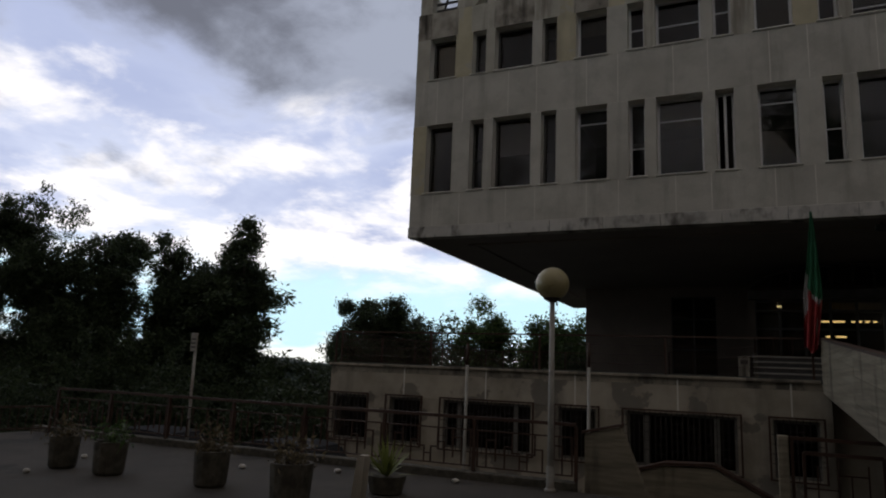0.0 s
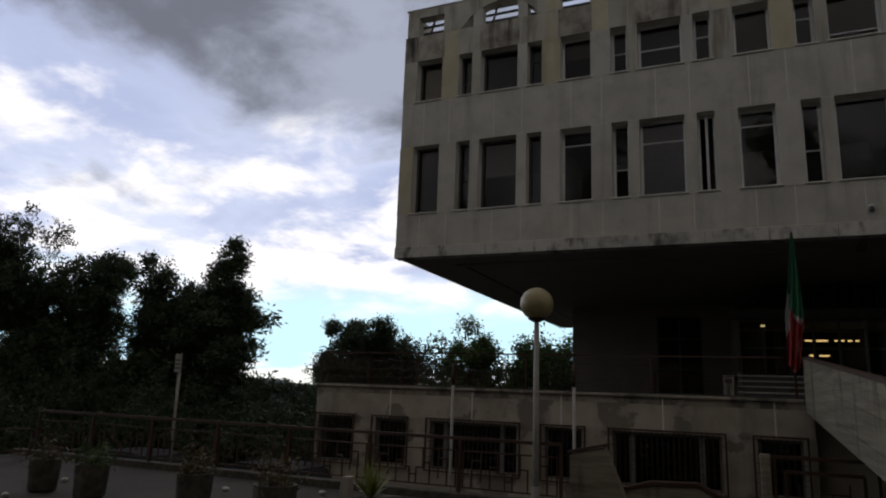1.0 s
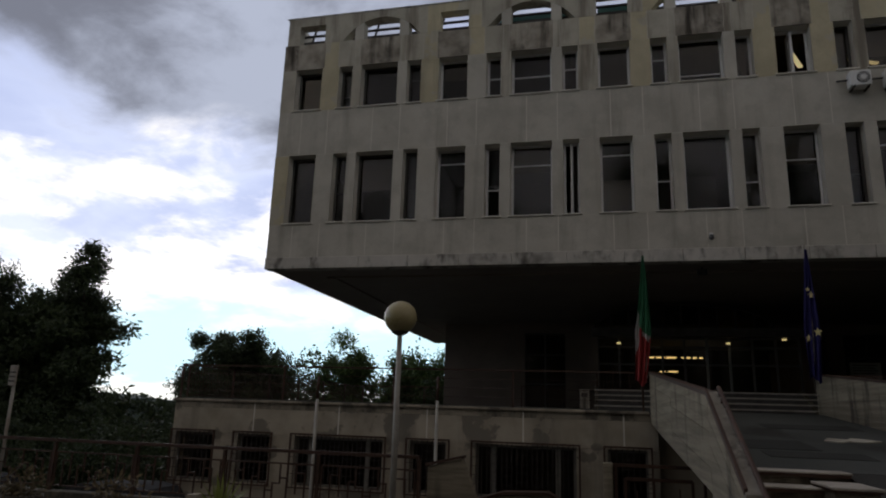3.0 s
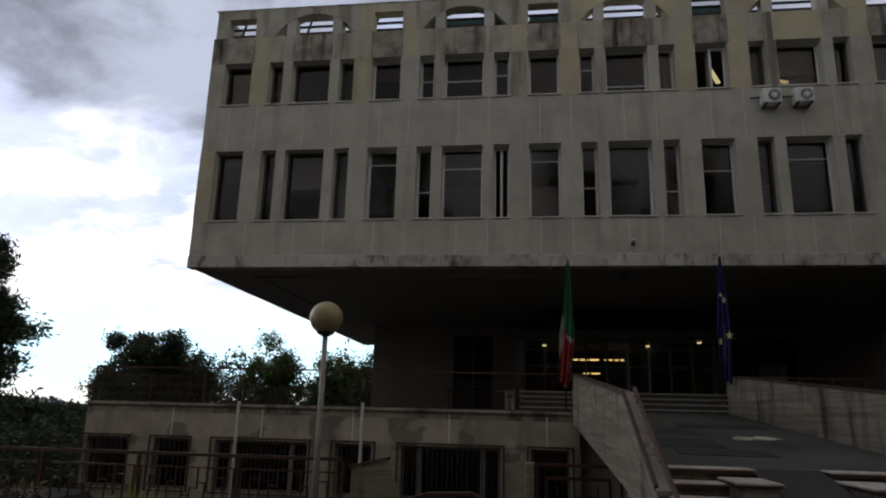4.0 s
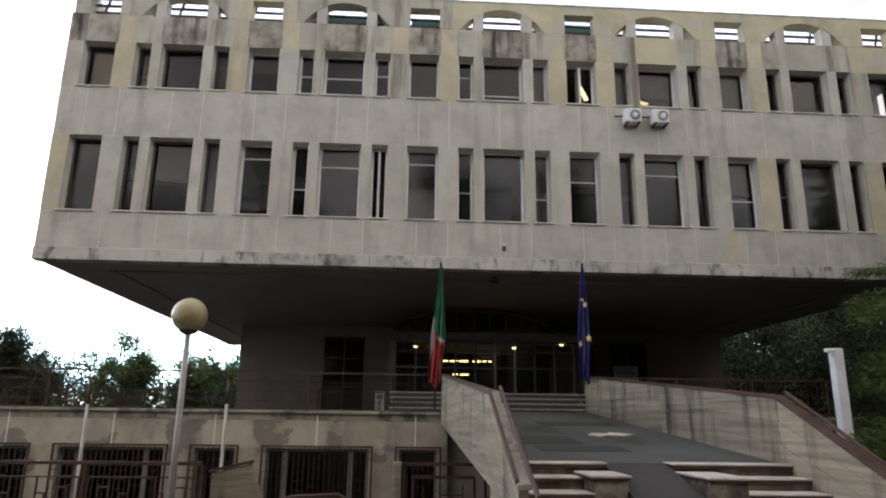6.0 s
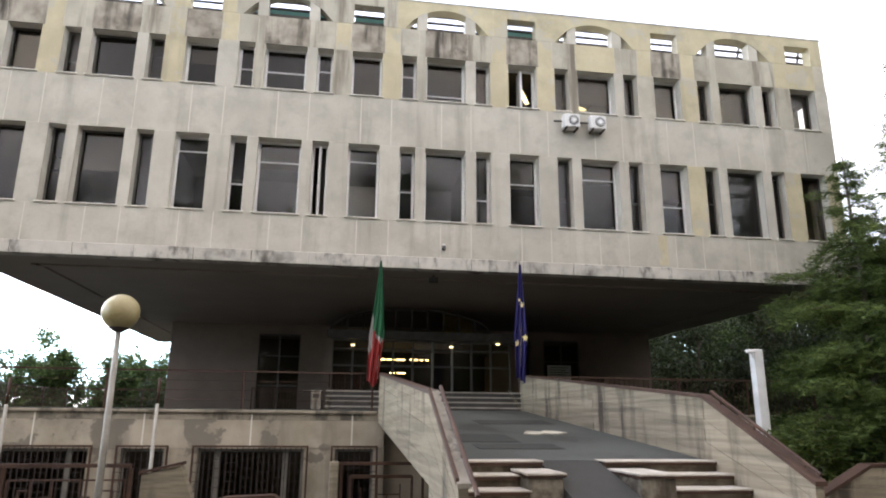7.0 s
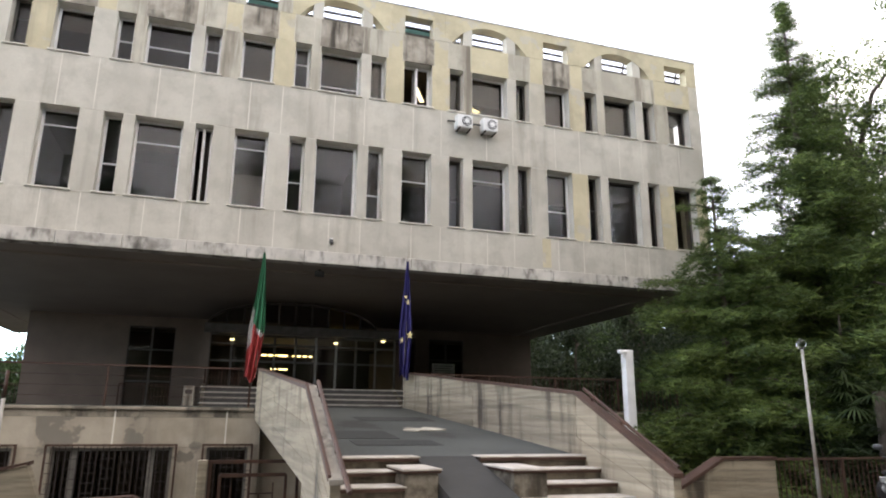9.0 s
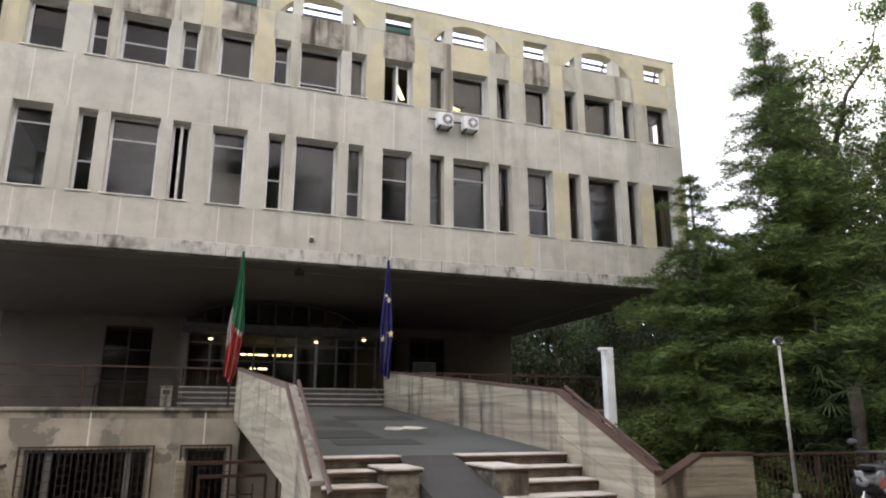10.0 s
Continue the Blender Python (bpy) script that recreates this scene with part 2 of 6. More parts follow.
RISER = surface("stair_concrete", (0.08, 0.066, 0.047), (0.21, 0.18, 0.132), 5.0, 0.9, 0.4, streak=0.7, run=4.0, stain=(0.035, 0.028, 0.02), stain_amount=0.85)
RUST = surface("rusty_brown_paint", (0.045, 0.024, 0.016), (0.078, 0.042, 0.028), 6.0, 0.6, 0.2, stain=(0.11, 0.045, 0.022), stain_amount=0.4)
COPING = surface("red_brown_coping", (0.045, 0.023, 0.015), (0.08, 0.044, 0.03), 3.0, 0.65, 0.15, stain=(0.08, 0.05, 0.04), stain_amount=0.5)
DARK_IRON = surface("dark_iron", (0.03, 0.025, 0.022), (0.06, 0.045, 0.04), 8.0, 0.6, 0.1)
POLE_PAINT = surface("pole_paint", (0.30, 0.28, 0.245), (0.42, 0.40, 0.355), 3.0, 0.6, 0.1, stain=(0.17, 0.09, 0.05), stain_amount=0.6)
WHITE_METAL = surface("white_metal", (0.66, 0.66, 0.65), (0.78, 0.78, 0.77), 3.0, 0.45, 0.03)
ALU = surface("window_aluminium", (0.70, 0.69, 0.68), (0.80, 0.79, 0.78), 5.0, 0.45, 0.03)
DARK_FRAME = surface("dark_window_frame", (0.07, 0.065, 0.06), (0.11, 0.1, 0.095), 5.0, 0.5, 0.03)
GLOBE = surface("opal_globe", (0.30, 0.25, 0.12), (0.42, 0.355, 0.185), 3.0, 0.3, 0.0, stain=(0.28, 0.23, 0.12), stain_amount=0.5, sheen=0.5)
PLASTIC = surface("grey_plastic", (0.05, 0.05, 0.05), (0.09, 0.09, 0.09), 4.0, 0.45, 0.02)
# near-black interior colour: the gloom of unlit rooms is put into it
ROOM = surface("unlit_room_colour", (0.05, 0.041, 0.034), (0.075, 0.062, 0.052), 1.0, 0.9, 0.0)
BLIND = surface("roller_blind", (0.12, 0.108, 0.092), (0.17, 0.153, 0.13), 2.0, 0.9, 0.05)
GREEN_CLOTH = surface("green_cloth", (0.03, 0.13, 0.065), (0.04, 0.18, 0.09), 4.0, 0.9, 0.1)
WHITE_CLOTH = surface("white_cloth", (0.45, 0.44, 0.44), (0.55, 0.54, 0.53), 4.0, 0.9, 0.1)
RED_CLOTH = surface("red_cloth", (0.26, 0.03, 0.03), (0.36, 0.05, 0.045), 4.0, 0.9, 0.1)
BLUE_CLOTH = surface("blue_cloth", (0.022, 0.02, 0.10), (0.04, 0.035, 0.16), 4.0, 0.9, 0.1)
STAR = surface("yellow_print", (0.62, 0.54, 0.26), (0.72, 0.64, 0.34), 4.0, 0.9, 0.0)
EARTH = surface("earth", (0.05, 0.045, 0.03), (0.10, 0.085, 0.06), 1.5, 0.95, 0.5, patch=(0.05, 0.07, 0.03), patch_amount=0.8)
HILL = surface("wooded_hill", (0.05, 0.065, 0.06), (0.08, 0.095, 0.085), 0.02, 1.0, 0.0, fine=0.3)
BASE_FRAME = surface("weathered_frame_paint", (0.13, 0.12, 0.105), (0.21, 0.195, 0.17), 5.0, 0.7, 0.1, stain_amount=0.5)
POT = surface("mossy_planter_concrete", (0.05, 0.043, 0.032), (0.115, 0.1, 0.075), 7.0, 0.95, 0.5, stain=(0.03, 0.032, 0.02), stain_amount=0.8, patch=(0.15, 0.135, 0.105), patch_amount=0.5)
GREY_PAINT = surface("grey_bodywork", (0.03, 0.03, 0.032), (0.045, 0.045, 0.047), 4.0, 0.85, 0.0, sheen=0.05)
MOTTLED = surface("mottled_concrete", (0.09, 0.075, 0.055), (0.27, 0.24, 0.19), 7.0, 0.95, 0.5, streak=0.7, run=5.0, stain=(0.04, 0.033, 0.024), stain_amount=0.9)
BARK = surface("bark", (0.06, 0.048, 0.038), (0.12, 0.1, 0.08), 5.0, 0.95, 0.6)
LEAF_DARK = foliage("dark_leaves", (0.024, 0.036, 0.018), (0.066, 0.09, 0.038))
LEAF_MID = foliage("oak_leaves", (0.025, 0.05, 0.016), (0.10, 0.15, 0.045))
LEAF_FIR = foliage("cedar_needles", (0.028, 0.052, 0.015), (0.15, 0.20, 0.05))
# darker copy of the cedar needles: shade near the ground put into the colour
LEAF_SHADE = foliage("painted_shade_leaves", (0.010, 0.021, 0.007), (0.045, 0.066, 0.018))
LEAF_YELLOW = foliage("yellow_green_leaves", (0.10, 0.12, 0.03), (0.28, 0.30, 0.07))
DRY = foliage("dry_leaves", (0.07, 0.055, 0.03), (0.17, 0.13, 0.07))
PANE = glass("window_glass")
AMBER = glass("amber_glass", (0.75, 0.55, 0.15), 0.2)
TUBE = glowing("fluorescent_tube", (1.0, 0.74, 0.32), 1.0)
TUBE_WHITE = glowing("office_tube", (1.0, 0.82, 0.42), 0.32)
LAMP_DIM = glowing("dim_lamp", (1.0, 0.78, 0.34), 0.4)
DOOR_METAL = surface("door_metal", (0.17, 0.165, 0.155), (0.24, 0.235, 0.22), 4.0, 0.45, 0.03)
GREEN_LED = glowing("exit_led", (0.1, 1.0, 0.3), 0.6)
HOUSE_WALL = surface("ochre_render", (0.50, 0.42, 0.24), (0.58, 0.5, 0.3), 0.5, 0.9, 0.1)
TILES = surface("roof_tiles", (0.2, 0.1, 0.07), (0.3, 0.16, 0.11), 2.0, 0.9, 0.2)
TEAL = surface("teal_cladding", (0.10, 0.24, 0.22), (0.14, 0.3, 0.28), 2.0, 0.6, 0.05)
RED_PAINT = surface("red_bodywork", (0.30, 0.015, 0.015), (0.36, 0.02, 0.02), 4.0, 0.3, 0.0, sheen=0.6)
BLACK_PAINT = surface("black_bodywork", (0.012, 0.012, 0.012), (0.022, 0.022, 0.022), 4.0, 0.3, 0.0, sheen=0.6)

# ---- helpers of this place ----
WORLD_AT = {}


def thing(name, at=(0, 0, 0), label="", category="", group="", kind=""):
    ob = new(name)
    ob.location = at
    ob.empty_display_size = 0.2
    WORLD_AT[ob.name] = Vector(at)
    return tagged(ob, label, category, group, kind)


def mesh_of(name, bm, material):
    me = bpy.data.meshes.new(name)
    bm.to_mesh(me)
    bm.free()
    for m in (material if isinstance(material, (list, tuple)) else [material]):
        me.materials.append(m)
    return me


def part(name, bm, material, parent=None, label="", at=None, smooth=False):
    """One mesh object; its points are given in the place's metres and moved to be relative to at, or to its parent."""
    base = Vector(at) if at is not None else (WORLD_AT[parent.name] if parent else Vector((0, 0, 0)))
    bmesh.ops.translate(bm, verts=bm.verts, vec=-base)
    if smooth:
        for f in bm.faces:
            f.smooth = True
    ob = new(name, mesh_of(name, bm, material))
    ob.parent = parent
    ob.location = base - (WORLD_AT[parent.name] if parent else Vector((0, 0, 0)))
    WORLD_AT[ob.name] = base
    if label:
        ob["label"] = label
    return ob


def shared(name, me, at, parent, rot=None, label=""):
    """Another object on the mesh me."""
    ob = new(name, me)
    ob.parent = parent
    ob.location = Vector(at) - (WORLD_AT[parent.name] if parent else Vector((0, 0, 0)))
    if rot:
        ob.rotation_euler = rot
    WORLD_AT[ob.name] = Vector(at)
    if label:
        ob["label"] = label
    return ob


def box(bm, x0, x1, y0, y1, z0, z1, bevel=0.0):
    v = [bm.verts.new(p) for p in ((x0, y0, z0), (x1, y0, z0), (x1, y1, z0), (x0, y1, z0), (x0, y0, z1), (x1, y0, z1), (x1, y1, z1), (x0, y1, z1))]
    fs = [bm.faces.new([v[i] for i in q]) for q in ((3, 2, 1, 0), (4, 5, 6, 7), (0, 1, 5, 4), (1, 2, 6, 5), (2, 3, 7, 6), (3, 0, 4, 7))]
    if bevel:
        bmesh.ops.bevel(bm, geom=list({e for f in fs for e in f.edges}), offset=bevel, segments=1, affect="EDGES")
    return bm


def prism(bm, outline, axis, a, b):
    """Extrudes an outline of (u, v) from a to b along axis; u, v are the two other axes in order."""
    def spot(u, v, w):
        return {"x": (w, u, v), "y": (u, w, v), "z": (u, v, w)}[axis]
    lo = [bm.verts.new(spot(u, v, a)) for u, v in outline]
    hi = [bm.verts.new(spot(u, v, b)) for u, v in outline]
    faces = [bm.faces.new(lo), bm.faces.new(hi[::-1])]
    for i in range(len(lo)):
        j = (i + 1) % len(lo)
        faces.append(bm.faces.new((lo[j], lo[i], hi[i], hi[j])))
    bmesh.ops.recalc_face_normals(bm, faces=faces)
    return bm


def rod(bm, p, q, r0, r1=None, sides=8):
    """A round bar from p to q."""
    p, q = Vector(p), Vector(q)
    d = q - p
    m = Matrix.Translation((p + q) / 2) @ d.to_track_quat("Z", "Y").to_matrix().to_4x4()
    bmesh.ops.create_cone(bm, cap_ends=True, segments=sides, radius1=r0, radius2=r0 if r1 is None else r1, depth=d.length, matrix=m)
    return bm


def bar(bm, p, q, w, h=None):
    """A square bar from p to q."""
    p, q = Vector(p), Vector(q)
    d = q - p
    m = Matrix.Translation((p + q) / 2) @ d.to_track_quat("Y", "Z").to_matrix().to_4x4() @ Matrix.Diagonal((w, d.length, h or w, 1))
    bmesh.ops.create_cube(bm, size=1.0, matrix=m)
    return bm


def fresh():
    return bmesh.new()


# ---- ground and distance ----
bm = fresh()
outline = [(-14.6, -60), (60, -60), (60, 9.7), (7.6, 9.7), (7.6, 10.3), (-14.6, 10.3)]
prism(bm, outline, "z", -0.6, 0.0)
tagged(part("pavement", bm, ASPHALT), "worn grey asphalt forecourt with patches", "forecourt", kind="structure")
bm = fresh()
steps = [-900, -300, -120, -60, -40, -25, -10, 5, 20, 40, 60, 120, 300, 900]
rowsy = [-900, -300, -62, -20, 8, 20, 40, 70, 120, 300, 900]
grid = {}
for i, x in enumerate(steps):
    for j, y in enumerate(rowsy):
        grid[i, j] = bm.verts.new((x, y, -1.5 - 0.02 * max(0, y - 45) - 0.02 * max(0, -x - 30)))
for i in range(len(steps) - 1):
    for j in range(len(rowsy) - 1):
        bm.faces.new((grid[i, j], grid[i + 1, j], grid[i + 1, j + 1], grid[i, j + 1]))
tagged(part("ground", bm, EARTH), "dark earth and grass below the terrace", "ground", kind="structure")
# unseen wall, added to keep low sky light off the panes and forecourt
bm = fresh()
box(bm, -70, 70, -32.3, -32, -1.6, 15.0)
box(bm, 44.7, 45, -32, 5, -1.6, 15.0)
tagged(part("wall_behind", bm, GRIME), "unseen plain grey wall added to block low sky light", "wall", kind="structure")
bm = fresh()
ridge = []
for i in range(61):
    x = -900 + i * 30
    ridge.append((x, 6 + 13 * noise.noise((x * 0.006, 3.1, 0)) + 6 * noise.noise((x * 0.02, 7.7, 0))))
prism(bm, [(-900, -40)] + ridge + [(900, -40)], "y", 700, 760)
tagged(part("backdrop", bm, HILL), "far wooded hills on the horizon", "hills", kind="structure")

# retaining wall under the fence
bm = fresh()
box(bm, -14.6, -2.6, 10.3, 10.55, -1.5, 0.12, 0.012)
tagged(part("kerb", bm, POT), "low dark weathered concrete kerb under the fence", "kerb", kind="structure")

# ---- office block ----
MID, BAY = 2.785, 4.40
X0, X1, Y0, Y1 = -9.07, 14.62, 17.0, 36.5
Z_BOTTOM, Z_LEDGE, Z_TOP = 5.38, 5.68, 13.20
ROWS = ((6.68, 8.72), (10.14, 11.46))
Z_PAR = 12.30
office = thing("office_building", (MID, Y0, -1.5), "cantilevered concrete office block with narrow windows, stained and patched", "building")

WINDOWS = []
for k in range(-2, 3):
    c = MID + BAY * k
    WINDOWS += [(c - 1.25, c - 0.83, "narrow"), (c - 0.555, c + 0.555, "wide"), (c + 0.84, c + 1.26, "narrow")]
for k in range(-3, 3):
    c = MID + BAY * k + 2.2
    WINDOWS.append((c - 0.415, c + 0.415, "medium"))
WINDOWS.sort()
EDGES = [X0] + [e for w in WINDOWS for e in w[:2]] + [X1]
PIERS = [(EDGES[i], EDGES[i + 1]) for i in range(0, len(EDGES), 2)]

bm = fresh()
for z0, z1 in ((Z_LEDGE - 0.28, ROWS[0][0]), (ROWS[0][1], ROWS[1][0]), (ROWS[1][1], Z_PAR)):
    box(bm, X0 + 0.02, X1 - 0.02, Y0 - 0.001, Y0 + 0.42, z0, z1)
for z0, z1 in ROWS:
    for a, b in PIERS:
        box(bm, max(a, X0 + 0.02), min(b, X1 - 0.02), Y0 - 0.001, Y0 + 0.42, z0, z1)
facade = part("front_wall", bm, SEALANT, office)

# side, back walls, floors, roof
bm = fresh()
box(bm, X0, X0 + 0.3, Y0 + 0.42, Y1, Z_BOTTOM + 0.2, Z_TOP)
part("side_wall", bm, CONCRETE, office)
bm = fresh()
for y0, y1, z0, z1 in ((Y0 + 0.42, Y1, Z_BOTTOM + 0.2, 6.68), (Y0 + 0.42, Y1, 8.72, 10.14), (Y0 + 0.42, Y1, 11.46, 12.3), (Y0 + 0.95, Y1, 6.68, 8.72),
                       (Y0 + 1.35, Y1, 10.14, 11.46), (Y0 + 0.42, Y0 + 0.75, 6.68, 8.72), (Y0 + 0.42, Y0 + 0.75, 10.14, 11.46)):
    box(bm, X1 - 0.3, X1, y0, y1, z0, z1)
part("side_wall", bm, CONCRETE, office)
bm = fresh()
box(bm, X0, X1, Y1, Y1 + 0.3, Z_BOTTOM, Z_TOP)
part("back_wall", bm, CONCRETE, office)
# slabs and partitions take the near-black colour, painting in the dark interior
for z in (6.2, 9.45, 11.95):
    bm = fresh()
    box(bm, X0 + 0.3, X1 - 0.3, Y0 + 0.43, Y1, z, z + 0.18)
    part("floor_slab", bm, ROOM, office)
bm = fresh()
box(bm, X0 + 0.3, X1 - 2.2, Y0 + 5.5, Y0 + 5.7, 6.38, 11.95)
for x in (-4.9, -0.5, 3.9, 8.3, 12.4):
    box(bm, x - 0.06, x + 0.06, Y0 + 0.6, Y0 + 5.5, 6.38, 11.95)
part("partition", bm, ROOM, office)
bm = fresh()
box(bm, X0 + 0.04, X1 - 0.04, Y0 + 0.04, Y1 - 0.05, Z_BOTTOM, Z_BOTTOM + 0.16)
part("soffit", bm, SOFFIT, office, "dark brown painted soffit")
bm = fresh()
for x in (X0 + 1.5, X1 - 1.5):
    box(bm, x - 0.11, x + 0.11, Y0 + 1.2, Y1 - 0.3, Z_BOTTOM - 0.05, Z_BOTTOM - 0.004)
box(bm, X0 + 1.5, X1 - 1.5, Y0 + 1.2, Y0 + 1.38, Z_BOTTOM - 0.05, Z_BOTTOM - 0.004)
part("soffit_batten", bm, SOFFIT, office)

# ledge stones along the lower edge
n_ledge = 17
for i in range(n_ledge):
    a, b = X0 + (X1 - X0) * i / n_ledge, X0 + (X1 - X0) * (i + 1) / n_ledge
    bm = fresh()
    box(bm, a + 0.004, b - 0.004, Y0 - 0.05, Y0 + 0.30, Z_BOTTOM - 0.02, Z_LEDGE, 0.012)
    part("ledge_panel", bm, LEDGE, office)

# window units
WIN_MESH = {}


def window_meshes(w, h, style, cross=0.0):
    key = (round(w, 2), round(h, 2), style, cross)
    if key not in WIN_MESH:
        f, t = 0.058, 0.06
        bm = fresh()
        box(bm, -w / 2, -w / 2 + f, 0, t, 0, h)
        box(bm, w / 2 - f, w / 2, 0, t, 0, h)
        box(bm, -w / 2 + f, w / 2 - f, 0, t, 0, f)
        box(bm, -w / 2 + f, w / 2 - f, 0, t, h - f, h)
        if cross:
            box(bm, -w / 2 + f, w / 2 - f, 0.004, t - 0.004, h * cross - 0.014, h * cross + 0.014)
        if "open" in style:
            box(bm, -0.03, 0.03, -0.1, 0.3, f, h - f)
        frame_me = mesh_of("window", bm, DARK_FRAME if "dark" in style else ALU)
        pane_me = sill_me = None
        if "open" not in style:
            bm = fresh()
            box(bm, -w / 2 + f, w / 2 - f, 0.027, 0.033, f, h - f)
            pane_me = mesh_of("pane", bm, PANE)
        bm = fresh()
        box(bm, -w / 2 - 0.05, w / 2 + 0.05, -0.35, 0.0, -0.035, 0.0, 0.006)
        sill_me = mesh_of("sill", bm, SEALANT)
        WIN_MESH[key] = frame_me, pane_me, sill_me
    return WIN_MESH[key]


# height of the cross bar in each window, as a share of the window; the rest have none
CROSS = ({1: 0.45, 4: 0.80, 5: 0.40, 6: 0.72, 8: 0.80, 9: 0.42, 11: 0.36, 12: 0.62, 13: 0.4, 14: 0.75, 15: 0.45, 16: 0.42, 17: 0.5},
         {1: 0.35, 3: 0.62, 5: 0.5, 6: 0.48, 7: 0.58, 9: 0.62, 10: 0.22, 16: 0.12})
BLINDS = {(0, 6): 0.35, (0, 12): 0.42, (0, 14): 0.28, (0, 16): 0.45, (1, 0): 0.8, (1, 8): 0.9, (1, 14): 0.62, (1, 16): 0.85, (0, 2): 0.5, (1, 4): 0.4}
for row, (z0, z1) in enumerate(ROWS):
    for i, (a, b, size) in enumerate(WINDOWS):
        style = "dark" if i in (0, 1, 2, 3, 13, 15) or i > 16 else ""
        if (row == 0 and i == 7) or (row == 1 and i == 12):
            style = "open"
        fr, pa, si = window_meshes(b - a, z1 - z0, style, CROSS[row].get(i, 0.0))
        c = (a + b) / 2
        win = shared("window", fr, (c, Y0 + 0.30, z0), office, label="open casement" if style == "open" else "")
        if pa:
            p = shared("pane", pa, (c, Y0 + 0.30, z0), win)
            p.visible_shadow = False
        shared("sill", si, (c, Y0 + 0.30, z0), win)
        if (row, i) in BLINDS:
            bm = fresh()
            drop = (z1 - z0) * BLINDS[row, i]
            box(bm, a + 0.06, b - 0.06, Y0 + 0.46, Y0 + 0.47, z1 - drop, z1 - 0.02)
            part("blind", bm, BLIND, office, "lowered roller blind")

# parapet: rectangles over the medium windows, segmental arches over the groups of three
ARCH_R = 1.21


def arch_z(u):
    rise, half = 0.72, ARCH_R
    r = (half * half + rise * rise) / (2 * rise)
    return 12.26 + math.sqrt(max(0.0, r * r - u * u)) - (r - rise)


for k in range(-2, 3):
    c = MID + BAY * k
    curve = [(c - ARCH_R + i * ARCH_R / 12, max(Z_PAR + 0.002, arch_z(-ARCH_R + i * ARCH_R / 12))) for i in range(25)]
    bm = fresh()
    prism(bm, [(c - 1.398, Z_PAR)] + curve + [(c + 1.398, Z_PAR), (c + 1.398, Z_TOP), (c - 1.398, Z_TOP)], "y", Y0 - 0.01, Y0 + 0.32)
    part("arched_panel", bm, CREAM if k in (1, 2, 0) else WEATHERED, office, "parapet panel with a segmental arch")
    for ua, ub in ((-0.83, -0.555), (0.555, 0.84)):
        bm = fresh()
        prism(bm, [(c + ua, Z_PAR), (c + ub, Z_PAR), (c + ub, arch_z(ub) + 0.02), (c + ua, arch_z(ua) + 0.02)], "y", Y0 + 0.0, Y0 + 0.31)
        part("arch_post", bm, CONCRETE, office)
for k in range(-3, 3):
    c = MID + BAY * k + 2.2
    a, b = max(c - 0.8, X0), min(c + 0.8, X1)
    bm = fresh()
    box(bm, a, c - 0.42, Y0 - 0.01, Y0 + 0.32, Z_PAR, Z_TOP)
    box(bm, c + 0.42, b, Y0 - 0.01, Y0 + 0.32, Z_PAR, Z_TOP)
    box(bm, c - 0.42, c + 0.42, Y0 - 0.01, Y0 + 0.32, 12.92, Z_TOP)
    part("opening_panel", bm, CREAM if k in (-2, 0, 1, 2) else WEATHERED, office, "parapet panel with a rectangular opening")
# roof pergola behind the parapet
for z in (12.60, 12.82, 13.04):
    bm = fresh()
    bar(bm, (X0 + 0.3, Y0 + 0.42, z), (X1 - 0.3, Y0 + 0.42, z), 0.06, 0.055)
    part("pergola_rail", bm, DARK_FRAME, office)
for i in range(12):
    x = X0 + 0.5 + i * 2.05
    bm = fresh()
    bar(bm, (x, Y0 + 0.47, 12.13), (x + 0.25, Y0 + 0.47, 13.1), 0.05, 0.05)
    part("pergola_strut", bm, DARK_FRAME, office)
for xa, xb in ((-2.6, -0.2), (0.2, 1.3), (4.2, 5.6)):
    bm = fresh()
    box(bm, xa, xb, Y0 + 0.62, Y0 + 0.72, 12.13, 12.98)
    part("roof_cladding", bm, TEAL, office, "teal roof cladding seen through the arches")
bm = fresh()
box(bm, X0, X1, Y0 - 0.03, Y0 + 0.34, Z_TOP, Z_TOP + 0.035, 0.008)
part("parapet_coping", bm, LEDGE, office)

# ---- entrance storey under the block ----
Z_TERR, Z_PLAT, Y_WALL = 1.81, 2.46, 28.7
ground_wall = thing("wall_entrance", (3.7, Y_WALL, Z_TERR), "brown clad recessed ground floor wall", "wall", kind="structure")
for xa, xb, y0, y1, z0 in ((-6.55, -3.1, Y_WALL, Y_WALL + 0.3, Z_TERR), (-1.42, -0.15, Y_WALL, Y_WALL + 0.3, Z_TERR), (8.4, 9.0, Y_WALL, Y_WALL + 0.3, Z_TERR),
                           (10.6, 13.9, Y_WALL, Y_WALL + 0.3, Z_TERR), (-6.55, -6.25, Y_WALL + 0.3, Y1, Z_TERR), (13.6, 13.9, Y_WALL + 0.3, Y1, Z_TERR),
                           (-3.1, -1.42, Y_WALL, Y_WALL + 0.3, 5.0), (-0.15, 8.4, Y_WALL, Y_WALL + 0.3, 5.0), (9.0, 10.6, Y_WALL, Y_WALL + 0.3, 5.0)):
    bm = fresh()
    box(bm, xa, xb, y0, y1, z0, Z_BOTTOM)
    part("wall_bay", bm, BROWN_WALL, ground_wall)
# back wall coloured near-black so the lobby looks unlit
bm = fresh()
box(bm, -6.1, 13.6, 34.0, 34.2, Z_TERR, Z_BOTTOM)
tagged(part("wall_lobby", bm, ROOM), "plain back wall of the lobby, near-black in place of shade", "wall", kind="structure")


